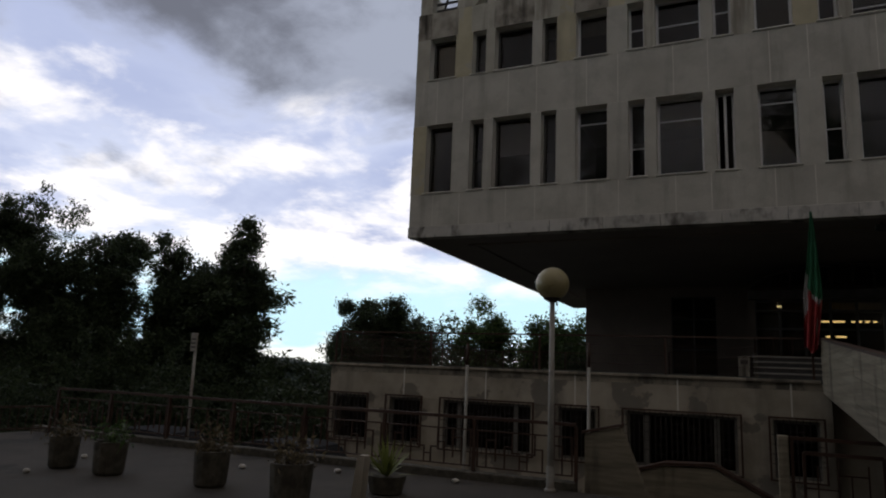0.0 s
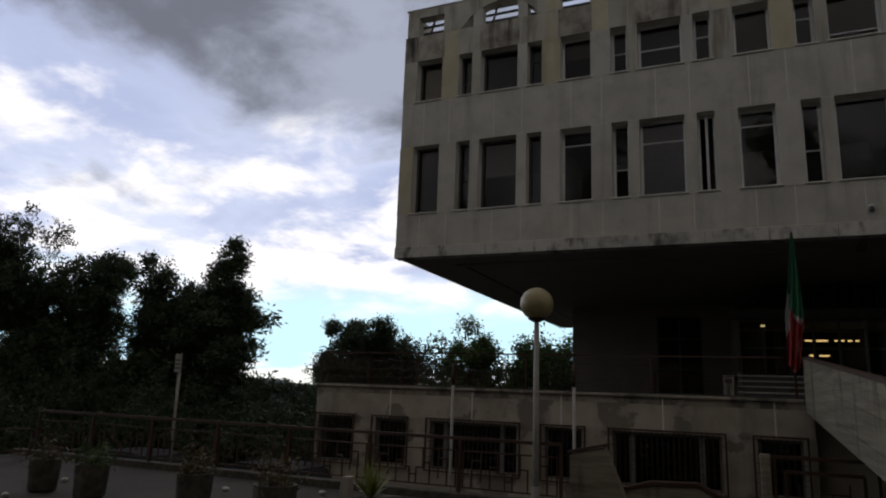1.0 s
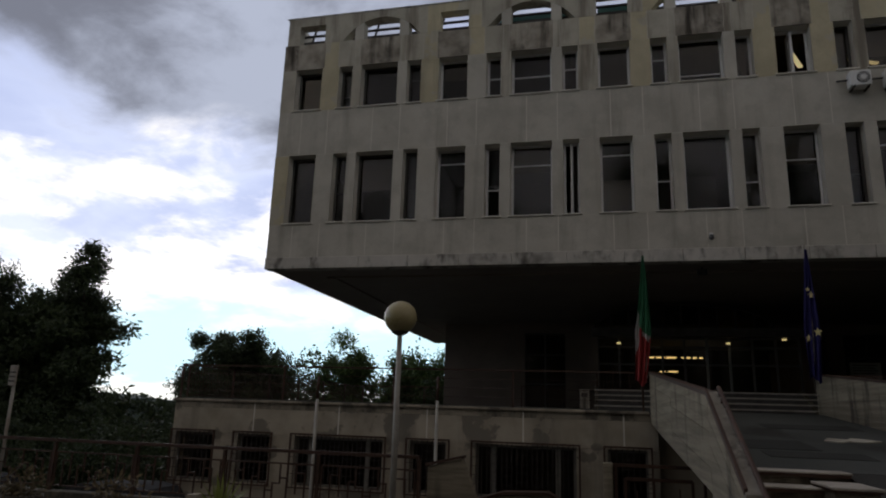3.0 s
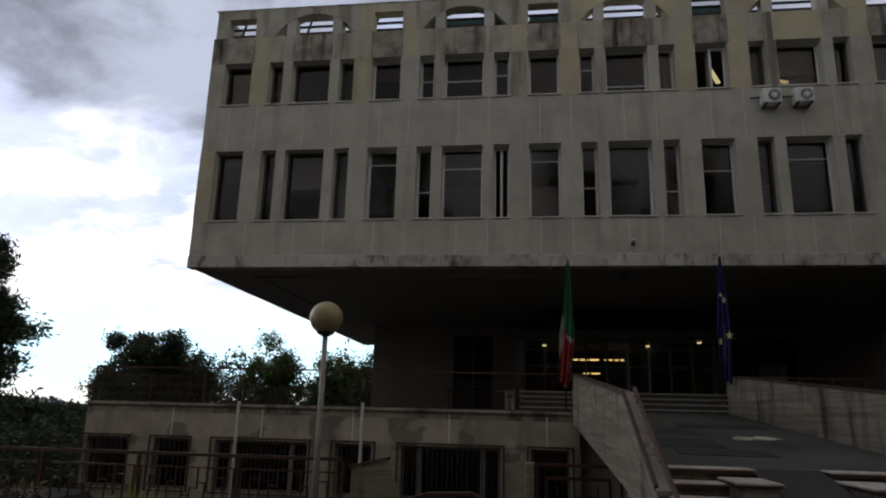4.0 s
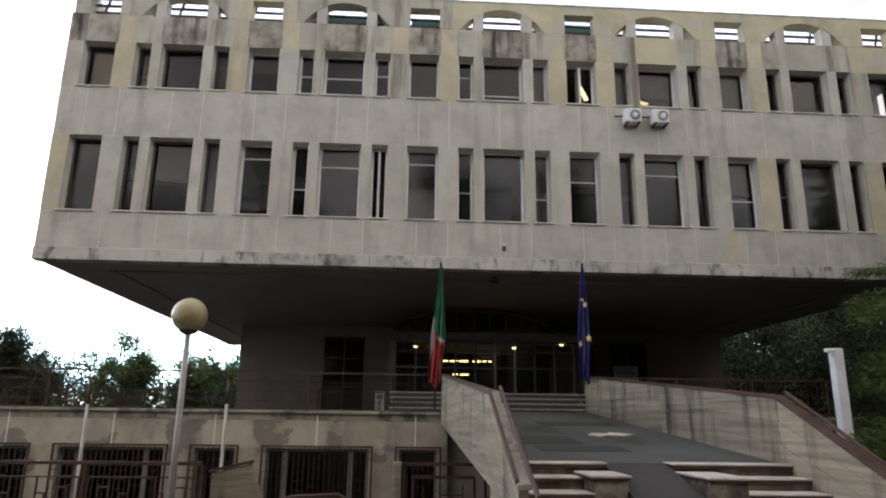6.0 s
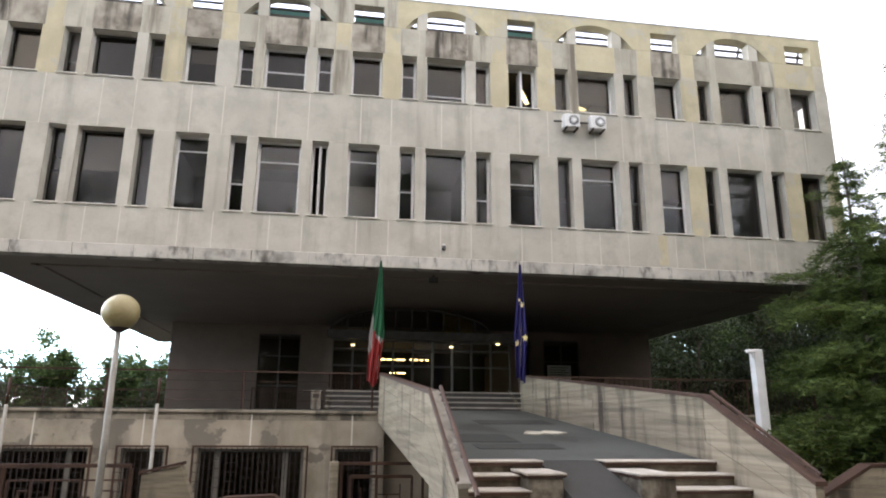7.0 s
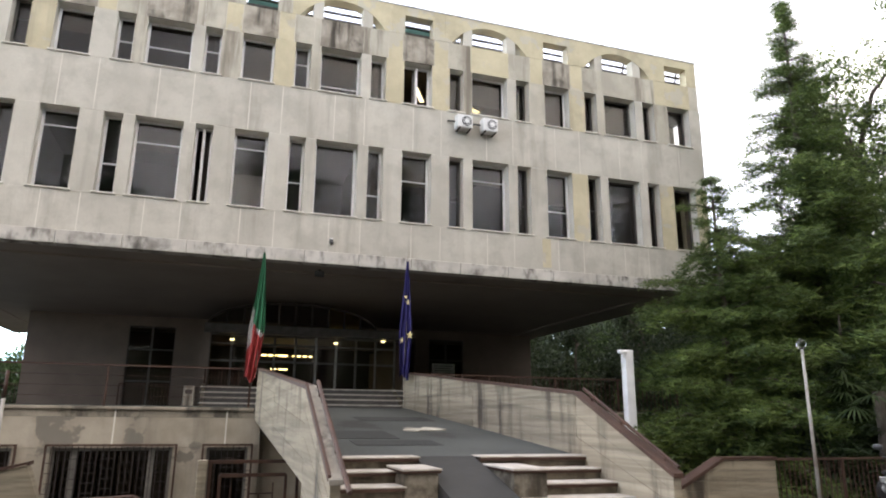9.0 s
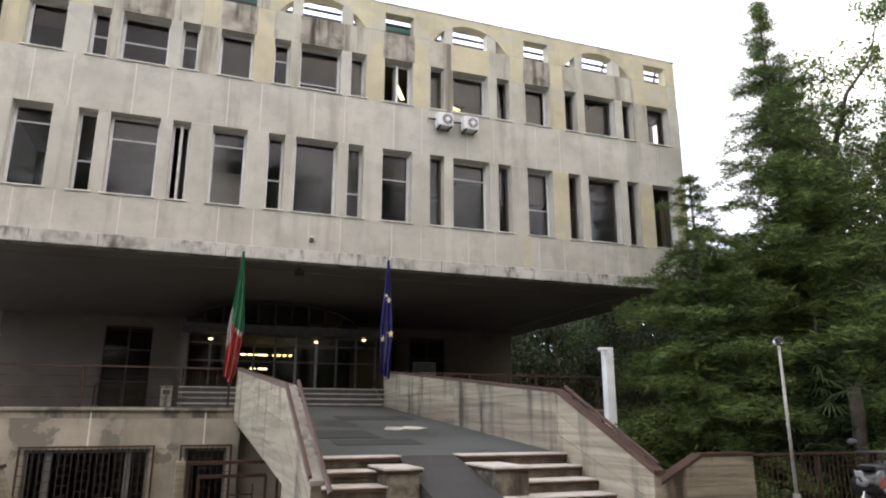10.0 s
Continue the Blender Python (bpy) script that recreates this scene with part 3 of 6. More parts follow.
def glazing(name, xa, xb, y, z0, z1, mullions, rails, label):
    ob = thing(name, ((xa + xb) / 2, y, z0), label, "window", kind="structure")
    xs = [xa + (xb - xa) * i / mullions for i in range(mullions + 1)]
    for x in xs:
        bm = fresh()
        box(bm, x - 0.035, x + 0.035, y - 0.05, y + 0.05, z0, z1)
        part("mullion", bm, DOOR_METAL if name == "window_entrance" and 2.9 < x < 4.3 else DARK_FRAME, ob)
    for z in rails:
        for p, q in zip(xs, xs[1:]):
            bm = fresh()
            box(bm, p + 0.035, q - 0.035, y - 0.035, y + 0.035, z - 0.03, z + 0.03)
            part("rail", bm, DARK_FRAME, ob)
    for p, q in zip(xs, xs[1:]):
        bm = fresh()
        box(bm, p + 0.03, q - 0.03, y - 0.004, y + 0.004, z0, z1)
        part("pane", bm, PANE, ob).visible_shadow = False
    return ob


glazing("window_1", -3.1, -1.42, Y_WALL + 0.1, Z_TERR, 5.0, 2, (1.95, 2.9, 4.1, 4.96), "dark glazed bay beside the entrance")
glazing("window_2", 9.0, 10.6, Y_WALL + 0.1, Z_TERR, 5.0, 2, (1.95, 2.9, 4.1, 4.96), "dark glazed bay beside the entrance")
# glazed vestibule with an arched light
Y_VEST = 23.2
glazing("window_entrance", -0.05, 6.05, Y_VEST, Z_PLAT, 4.22, 9, (2.5, 3.35, 3.9, 4.18), "glazed entrance doors in a metal frame")
vest = thing("entrance_vestibule", (2.75, Y_VEST, Z_PLAT), "dark glazed entrance vestibule with an arched fanlight", "vestibule")
bm = fresh()
box(bm, -0.25, 6.55, Y_VEST - 0.35, Y_VEST + 0.2, 4.22, 4.50, 0.01)
part("canopy_beam", bm, DARK_FRAME, vest)
for x in (-0.25, 6.35):
    bm = fresh()
    box(bm, x, x + 0.2, Y_VEST - 0.1, Y_WALL, Z_PLAT, 4.22)
    part("side_wall", bm, BROWN_WALL, vest)
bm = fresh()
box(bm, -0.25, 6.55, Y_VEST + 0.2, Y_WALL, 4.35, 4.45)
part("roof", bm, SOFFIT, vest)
bm = fresh()
prev = None
for i in range(25):
    a = math.pi * i / 24
    p = (2.6 - 2.75 * math.cos(a), Y_VEST - 0.05, 4.5 + 0.78 * math.sin(a))
    if prev:
        bar(bm, prev, p, 0.07, 0.06)
    prev = p
part("arch_frame", bm, DARK_IRON, vest)
for i in range(1, 10):
    u = -2.75 + i * 0.55
    h = 0.78 * math.sqrt(max(0, 1 - (u / 2.75) ** 2))
    bm = fresh()
    bar(bm, (2.6 + u, Y_VEST - 0.05, 4.5), (2.6 + u, Y_VEST - 0.05, 4.5 + h), 0.06, 0.05)
    part("glazing_bar", bm, DARK_IRON, vest)
for i in range(10):
    ua, ub = -2.72 + i * 0.55, -2.72 + (i + 1) * 0.55 - 0.06
    ha, hb = (0.74 * math.sqrt(max(0, 1 - (u / 2.76) ** 2)) for u in (ua, ub))
    bm = fresh()
    prism(bm, [(2.6 + ua, 4.5), (2.6 + ub, 4.5), (2.6 + ub, 4.5 + hb + 0.005), (2.6 + ua, 4.5 + ha + 0.005)], "y", Y_VEST - 0.03, Y_VEST - 0.022)
    part("pane", bm, AMBER if i in (7, 8) else PANE, vest).visible_shadow = False
# lamps in the lobby and over the doors
for x, z, w in ((1.95, 3.98, 0.18), (2.28, 3.98, 0.30), (2.68, 3.98, 0.36), (3.12, 3.98, 0.10), (3.32, 3.98, 0.12), (3.55, 3.98, 0.12), (3.78, 3.98, 0.1),
                (2.35, 3.44, 0.2), (2.72, 3.44, 0.32)):
    lamp = thing("ceiling_lamp", (x, 28.0, z), "lit fluorescent lamp in the lobby", "lamp", "lobby lamps")
    bm = fresh()
    box(bm, x - w / 2, x + w / 2, 27.9, 28.1, z - 0.02, z + 0.02, 0.01)
    part("tube", bm, TUBE, lamp)
    bm = fresh()
    box(bm, x - w / 2 - 0.02, x + w / 2 + 0.02, 27.88, 28.12, z + 0.022, z + 0.05)
    part("housing", bm, WHITE_METAL, lamp)
    bm = fresh()
    rod(bm, (x, 28.0, z + 0.05), (x, 28.0, 4.35), 0.008, sides=5)
    part("stem", bm, DARK_IRON, lamp)
for x, z in ((0.62, 4.02), (3.98, 4.03), (5.62, 4.16)):
    lamp = thing("wall_lamp", (x, Y_VEST - 0.1, z), "small lit lamp over the entrance doors", "lamp", "entrance lamps")
    bm = fresh()
    box(bm, x - 0.06, x + 0.06, Y_VEST - 0.16, Y_VEST - 0.09, z - 0.025, z + 0.025, 0.01)
    part("lens", bm, LAMP_DIM, lamp)
    bm = fresh()
    box(bm, x - 0.07, x + 0.07, Y_VEST - 0.088, Y_VEST - 0.05, z - 0.035, z + 0.035)
    part("housing", bm, WHITE_METAL, lamp)
bm = fresh()
box(bm, 9.15, 10.2, Y_WALL + 0.01, Y_WALL + 0.05, 3.35, 3.95)
board = tagged(part("notice_board", bm, WHITE_METAL), "pale notice board on the dark glazing", "sign")
for i in range(5):
    bm = fresh()
    box(bm, 9.25, 10.1 - 0.1 * (i % 2), Y_WALL + 0.004, Y_WALL + 0.009, 3.43 + i * 0.1, 3.46 + i * 0.1)
    part("text_bar", bm, DARK_FRAME, board)

# ---- terrace ----
YT = 16.6
TX0, TX1 = -11.1, 16.5
bm = fresh()
box(bm, TX0 + 0.1, TX1, YT + 0.25, 36.4, Z_TERR - 0.3, Z_TERR)
tagged(part("floor_terrace", bm, ROOF_FELT), "dark terrace floor under the block", "terrace", kind="structure")
BASEMENT = ((-10.98, -9.89), (-9.17, -8.25), (-7.56, -5.20), (-4.51, -3.60), (-2.89, -0.53), (0.18, 1.06))
BZ0, BZ1, G_LOW = -0.28, 0.915, -1.5
base_wall = thing("wall_basement", (-5, YT, G_LOW), "pale basement wall with flaking plaster", "wall", kind="structure")
cuts = [TX0] + [v for w in BASEMENT for v in w] + [1.3]
joints_b = [TX0, -8.75, -6.4, -4.1, -1.75, 0.55, 1.3]
for a, b in zip(joints_b, joints_b[1:]):
    bm = fresh()
    box(bm, a + 0.004, b - 0.004, YT, YT + 0.25, BZ1 + 0.004, Z_TERR - 0.255)
    part("wall_panel", bm, PLASTER, base_wall)
    bm = fresh()
    box(bm, a + 0.004, b - 0.004, YT - 0.003, YT + 0.25, Z_TERR - 0.25, Z_TERR - 0.1)
    part("top_course", bm, STAINED, base_wall)
    if b < 1.2:
        bm = fresh()
        box(bm, b - 0.018, b + 0.014, YT - 0.004, YT + 0.02, BZ1 + 0.06, Z_TERR - 0.12)
        part("joint_strip", bm, SEALANT, base_wall)
bm = fresh()
box(bm, TX0, 1.3, YT, YT + 0.25, G_LOW, BZ0)
part("plinth", bm, PLASTER, base_wall)
for a, b in zip(cuts[::2], cuts[1::2]):
    bm = fresh()
    box(bm, a, b, YT - 0.002, YT + 0.25, BZ0, BZ1)
    part("pier", bm, PLASTER, base_wall)
bm = fresh()
box(bm, TX0, TX0 + 0.25, YT + 0.25, 36.0, G_LOW, Z_TERR - 0.31)
part("return_wall", bm, PLASTER, base_wall)
bm = fresh()
box(bm, 4.75, TX1, YT, YT + 0.25, -1.5, Z_TERR - 0.1)
box(bm, 1.3, 4.75, YT + 0.3, YT + 0.5, -1.5, Z_TERR - 0.31)
tagged(part("wall_basement_east", bm, PLASTER), "pale stained terrace wall beside the bridge", "wall", kind="structure")
# near-black sheet stands in for the unlit depth behind the grilles
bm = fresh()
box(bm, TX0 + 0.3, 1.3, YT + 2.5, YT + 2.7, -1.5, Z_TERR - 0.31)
tagged(part("wall_basement_room", bm, ROOM), "plain wall behind the grilles, near-black in place of an unlit room", "wall", kind="structure")
bm = fresh()
box(bm, TX0 - 0.06, 1.12, YT - 0.07, YT + 0.32, Z_TERR - 0.10, Z_TERR - 0.03, 0.01)
box(bm, 4.98, TX1, YT - 0.07, YT + 0.32, Z_TERR - 0.10, Z_TERR - 0.03, 0.01)
tagged(part("trim_terrace", bm, STAINED), "thin stained edge slab along the terrace", "coping", kind="structure")

for i, (a, b) in enumerate(BASEMENT):
    win = thing("basement_window", ((a + b) / 2, YT, BZ0), "basement window behind a rusty iron grille", "window", "basement windows", "structure")
    bm = fresh()
    for x0, x1, z0, z1 in ((a, a + 0.06, BZ0, BZ1), (b - 0.06, b, BZ0, BZ1), (a + 0.06, b - 0.06, BZ0, BZ0 + 0.06), (a + 0.06, b - 0.06, BZ1 - 0.06, BZ1)):
        box(bm, x0, x1, YT + 0.12, YT + 0.18, z0, z1)
    if b - a > 2:
        for x in (a + 0.42, b - 0.42):
            box(bm, x - 0.06, x + 0.06, YT + 0.10, YT + 0.2, BZ0 + 0.06, BZ1 - 0.06)
    part("window_frame", bm, BASE_FRAME, win)
    bm = fresh()
    box(bm, a + 0.06, b - 0.06, YT + 0.147, YT + 0.153, BZ0 + 0.06, BZ1 - 0.06)
    part("pane", bm, PANE, win).visible_shadow = False
    bm = fresh()
    for x0, x1, z0, z1 in ((a - 0.1, a - 0.06, BZ0 - 0.05, BZ1 + 0.08), (b + 0.06, b + 0.1, BZ0 - 0.05, BZ1 + 0.08), (a - 0.06, b + 0.06, BZ1 + 0.04, BZ1 + 0.08),
                           (a - 0.06, b + 0.06, BZ0 - 0.05, BZ0 - 0.02)):
        box(bm, x0, x1, YT - 0.10, YT - 0.06, z0, z1)
    for x in (a - 0.08, b + 0.08):
        for z in (BZ0 + 0.1, BZ1 - 0.1):
            box(bm, x - 0.01, x + 0.01, YT - 0.06, YT + 0.01, z - 0.01, z + 0.01)
    grille = part("grille_frame", bm, RUST, win)
    count = max(6, int((b - a) / 0.11))
    for j in range(1, count):
        x = a - 0.06 + (b - a + 0.12) * j / count
        bm = fresh()
        box(bm, x - 0.007, x + 0.007, YT - 0.088, YT - 0.074, BZ0 - 0.02, BZ1 + 0.04)
        part("bar", bm, DARK_IRON, grille)
    for z in (0.02, 0.22, 0.42, 0.62):
        for j in range(0, count, 3):
            x0 = a - 0.06 + (b - a + 0.12) * j / count
            x1 = min(b + 0.06, x0 + (b - a + 0.12) * 2 / count)
            zz = z + (0.08 if (j // 3) % 2 else 0)
            bm = fresh()
            box(bm, x0, x1, YT - 0.086, YT - 0.076, zz - 0.006, zz + 0.006)
            part("cross_bar", bm, DARK_IRON, grille)


def railing(name, p, q, base, top, spacing, bars, label, mat=RUST, rails=(0.0,), seat=None):
    """A straight metal railing from p to q (x, y); bars: spacing of its balusters, or 0."""
    p, q = Vector(p), Vector(q)
    length = (q - p).length
    ob = thing(name, (*((p + q) / 2), seat if seat is not None else base), label, "railing", kind="structure")
    def at(s, z):
        v = p.lerp(q, s)
        return (v.x, v.y, z)
    bm = fresh()
    bar(bm, at(0, top - 0.02), at(1, top - 0.02), 0.045, 0.035)
    part("handrail", bm, COPING if mat is RUST else mat, ob)
    for r in rails:
        bm = fresh()
        bar(bm, at(0, base + 0.06 + r), at(1, base + 0.06 + r), 0.03, 0.03)
        part("rail", bm, mat, ob)
    count = max(1, round(length / spacing))
    for i in range(count + 1):
        bm = fresh()
        bar(bm, at(i / count, (seat if seat is not None else base) - 0.0), at(i / count, top - 0.04), 0.045, 0.045)
        part("post", bm, mat, ob)
    if bars:
        bm = fresh()
        box(bm, -0.007, 0.007, -0.007, 0.007, base + 0.07, top - 0.05)
        me = mesh_of("bar", bm, mat)
        nb = int(length / bars)
        for i in range(1, nb):
            v = at(i / nb, 0)
            shared("bar", me, v, ob)
    return ob


ZR = Z_TERR - 0.03
terrace_rail = railing("railing_terrace", (TX0 + 0.05, YT + 0.1), (1.0, YT + 0.1), ZR, ZR + 0.90, 3.0, 0, "thin rusty railing along the terrace edge", rails=())
for z in (0.22, 0.44, 0.66):
    bm = fresh()
    rod(bm, (TX0 + 0.05, YT + 0.1, ZR + z), (1.0, YT + 0.1, ZR + z), 0.006, sides=5)
    part("wire", bm, RUST, terrace_rail)
railing("railing_terrace_east", (5.05, YT + 0.1), (TX1, YT + 0.1), ZR, ZR + 0.90, 1.9, 0.13, "rusty railing with thin bars beside the bridge")
railing("railing_terrace_back", (TX0 + 0.1, 31.0), (-6.5, 31.0), Z_TERR, Z_TERR + 0.95, 1.5, 0.14, "rusty barred railing at the far side of the terrace")
railing("railing_terrace_end", (TX0 + 0.12, YT + 0.3), (TX0 + 0.12, 30.9), Z_TERR, Z_TERR + 0.9, 2.4, 0.14, "rusty barred railing at the end of the terrace")
railing("railing_bay", (-3.1, 27.6), (-1.4, 27.6), Z_TERR, Z_TERR + 0.95, 0.85, 0.12, "rusty barred railing in front of the dark glazing")
railing("railing_steps", (-0.1, 22.6), (0.9, 22.6), Z_PLAT, Z_PLAT + 0.6, 0.5, 0.1, "low barred rail on the entrance platform")

# entrance steps
bm = fresh()
box(bm, -0.15, 6.9, 21.98, Y_WALL, Z_TERR + 0.002, Z_PLAT)
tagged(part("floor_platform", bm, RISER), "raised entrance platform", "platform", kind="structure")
stairs = thing("entrance_steps", (3.3, 20.6, Z_TERR), "low broad entrance steps with pale worn treads", "stairs", kind="structure")
for i in range(4):
    z = Z_TERR + (i + 1) * (Z_PLAT - Z_TERR) / 4
    y = 20.6 + i * 0.35
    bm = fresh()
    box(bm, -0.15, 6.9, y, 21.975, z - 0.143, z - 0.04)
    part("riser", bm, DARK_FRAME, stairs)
    bm = fresh()
    box(bm, -0.18, 6.93, y - 0.04, y + 0.36 if i < 3 else 21.975, z - 0.04, z + 0.002, 0.006)
    part("tread", bm, TERRAZZO, stairs)
for x in (-0.1, 2.5, 3.35, 5.7):
    bm = fresh()
    prism(bm, [(20.45, Z_TERR + 0.02), (21.95, Z_PLAT + 0.03), (21.95, Z_PLAT + 0.09), (20.45, Z_TERR + 0.09)], "x", x - 0.05, x + 0.05)
    part("string", bm, RISER, stairs)

bin_ = thing("litter_bin", (-0.36, 18.0, Z_TERR), "small pale metal litter bin on the terrace", "bin")
bm = fresh()
box(bm, -0.48, -0.24, 17.9, 18.1, Z_TERR, Z_TERR + 0.46, 0.015)
part("body", bm, GRIME, bin_)
bm = fresh()
box(bm, -0.44, -0.28, 17.894, 17.902, Z_TERR + 0.3, Z_TERR + 0.4)
part("slot", bm, DARK_IRON, bin_)
bm = fresh()
box(bm, -0.50, -0.22, 17.88, 18.12, Z_TERR + 0.462, Z_TERR + 0.49, 0.008)
part("lid", bm, GRIME, bin_)
screen = thing("low_partition", (10.0, 27.55, Z_TERR), "low dark red-brown sloping partition beside the entrance", "partition")
bm = fresh()
prism(bm, [(8.5, Z_TERR), (11.4, Z_TERR), (11.4, 3.35), (10.9, 3.35), (8.5, 2.7)], "y", 27.5, 27.6)
part("panel", bm, COPING, screen)
bm = fresh()
bar(bm, (8.48, 27.55, 2.71), (10.9, 27.55, 3.37), 0.14, 0.04)
bar(bm, (10.9, 27.55, 3.37), (11.42, 27.55, 3.37), 0.14, 0.04)
part("cap_rail", bm, RUST, screen)

# ---- bridge to the terrace ----
BX0, BX1 = 1.34, 4.80
YN, YF = 8.35, 16.9
ZN, ZF = 1.12, Z_TERR + 0.012


def splay(bm, only_west=False):
    """Lets the west side of the bridge lean outward along its length, as the two walls are not parallel."""
    for v in bm.verts:
        if v.co.x < 2.0 or not only_west:
            v.co.x -= 0.0155 * max(0.0, v.co.y - YN)
    return bm


def deck_z(y):
    return ZN + (ZF - ZN) * (y - YN) / (YF - YN)


bm = fresh()
prism(bm, [(YN, ZN), (YF, ZF), (YF, ZF - 0.25), (YN, ZN - 0.25)], "x", BX0, BX1)
splay(bm, True)
tagged(part("floor_bridge", bm, ROOF_FELT), "dark patched deck of the sloping footbridge", "footbridge", kind="structure")
for i, (x0, x1, y0, y1) in enumerate(((1.5, 2.9, 10.2, 11.3), (2.1, 3.3, 9.4, 10.0), (1.6, 2.2, 12.2, 13.0), (2.9, 4.4, 13.2, 14.1))):
    bm = fresh()
    prism(bm, [(y0, deck_z(y0) + 0.004), (y1, deck_z(y1) + 0.004), (y1, deck_z(y1) + 0.007), (y0, deck_z(y0) + 0.007)], "x", x0, x1)
    tagged(part("deck_patch", bm, FELT_DARK), "darker felt patch on the bridge deck", "patch", "deck patches")
bm = fresh()
spot = [(3.25, 11.35), (3.4, 11.75), (3.62, 11.6), (3.75, 11.85), (3.95, 11.7), (4.05, 11.5), (3.8, 11.3), (3.6, 11.4), (3.45, 11.2)]
vs = [bm.verts.new((x, y, deck_z(y) + 0.02)) for x, y in spot]
top = bm.faces.new(vs)
ext = bmesh.ops.extrude_face_region(bm, geom=[top])
bmesh.ops.translate(bm, vec=(0, 0, -0.015), verts=[v for v in ext["geom"] if isinstance(v, bmesh.types.BMVert)])
bmesh.ops.recalc_face_normals(bm, faces=bm.faces)
tagged(part("paint_splash", bm, WEATHERED), "pale worn patch on the bridge deck", "patch")


# side walls: sloping along the deck, then steeper along the stairs
Y_END = 6.38
TOP_F, TOP_N, TOP_E = 2.665, 1.885, 1.0
for side, x0, x1, yf in (("west", 1.275, 1.36, 16.55), ("east", 4.80, 4.885, 17.2)):
    wall = thing("wall_bridge_" + side, ((x0 + x1) / 2, 12, 0), "board-marked concrete side wall of the footbridge, streaked with damp", "wall", kind="structure")
    cuts = [YN, 12.2, yf]
    for a, b in zip(cuts, cuts[1:]):
        za, zb = (TOP_N + (TOP_F - TOP_N) * (y - YN) / (16.9 - YN) for y in (a, b))
        la, lb = deck_z(a) - 0.28, deck_z(b) - 0.28
        rows_n = 8
        for r in range(rows_n):
            f0, f1 = r / rows_n, (r + 1) / rows_n
            proud = 0.003 * ((r * 7 + int(a * 3)) % 3)
            bm = fresh()
            prism(bm, [(a + 0.006, la + (za - la) * f0 + 0.002), (b - 0.006, lb + (zb - lb) * f0 + 0.002),
                       (b - 0.006, lb + (zb - lb) * f1 - 0.002), (a + 0.006, la + (za - la) * f1 - 0.002)], "x", x0 - proud, x1 + proud)
            part("board_course", splay(bm) if side == "west" else bm, BOARDED, wall)
        bm = fresh()
        prism(bm, [(a, la + 0.02), (b, lb + 0.02), (b, zb - 0.005), (a, za - 0.005)], "x", x0 + 0.006, x1 - 0.006)
        part("core", splay(bm) if side == "west" else bm, GRIME, wall)
    bm = fresh()
    prism(bm, [(Y_END, 0.0), (YN - 0.004, 0.0), (YN - 0.004, TOP_N - 0.004), (Y_END, TOP_E)], "x", x0, x1)
    part("stair_wall", bm, BOARDED, wall)
    for r in range(7):
        f0, f1 = r / 7, (r + 1) / 7
        bm = fresh()
        proud = 0.004 + 0.003 * ((r * 5) % 3)
        prism(bm, [(Y_END + 0.004, TOP_E * f0 + 0.002), (YN - 0.008, TOP_N * f0 + 0.002), (YN - 0.008, TOP_N * f1 - 0.002), (Y_END + 0.004, TOP_E * f1 - 0.002)], "x", x0 - proud, x1 + proud)
        part("board_course", bm, BOARDED, wall)
    bm = fresh()
    prism(bm, [(YN, TOP_N), (yf, TOP_N + (TOP_F - TOP_N) * (yf - YN) / (16.9 - YN)), (yf, TOP_N + 0.045 + (TOP_F - TOP_N) * (yf - YN) / (16.9 - YN)), (YN, TOP_N + 0.045)],
          "x", x0 - 0.02, x1 + 0.02)
    part("coping", splay(bm) if side == "west" else bm, COPING, wall, "red-brown coping")
    bm = fresh()
    prism(bm, [(Y_END - 0.03, TOP_E - 0.01), (YN, TOP_N), (YN, TOP_N + 0.045), (Y_END - 0.03, TOP_E + 0.035)], "x", x0 - 0.02, x1 + 0.02)
    part("coping", bm, COPING if side == "east" else GRIME, wall, "red-brown coping" if side == "east" else "")
bm = fresh()
bar(bm, (1.262, YN, TOP_N + 0.05), (1.262, Y_END, TOP_E + 0.05), 0.03, 0.06)
tagged(part("trim_stair_wall", bm, COPING), "red-brown metal edge along the stair wall", "trim", kind="structure")
bm = fresh()
rod(bm, (1.385, YN - 0.1, 1.97), (1.385, 6.05, 0.95), 0.025)
for y, z in ((YN - 0.3, 1.76), (6.8, 1.17)):
    rod(bm, (1.385, y, z + 0.10), (1.355, y, z - 0.06), 0.012, sides=6)
tagged(part("handrail", bm, RUST), "rusty round handrail on the stair wall", "handrail", kind="structure")
bm = fresh()
bar(bm, (4.87, YN - 0.1, 1.965), (4.87, Y_END, 1.09), 0.03, 0.03)
for y in (YN - 0.3, 7.4, 6.6):
    z = TOP_E + (TOP_N - TOP_E) * (y - Y_END) / (YN - Y_END)
    rod(bm, (4.87, y, z), (4.87, y, z + 0.09), 0.012, sides=6)
tagged(part("handrail_east", bm, RUST), "rusty flat handrail along the sloping wall", "handrail", kind="structure")
bm = fresh()
for y in (10.0, 13.2):
    box(bm, 2.0, 2.3, y, y + 0.3, -1.5, deck_z(y) - 0.24)
    box(bm, 3.9, 4.2, y, y + 0.3, -1.5, deck_z(y) - 0.24)
tagged(part("bridge_pier", bm, GRIME), "stained concrete piers under the bridge", "pier", kind="structure")

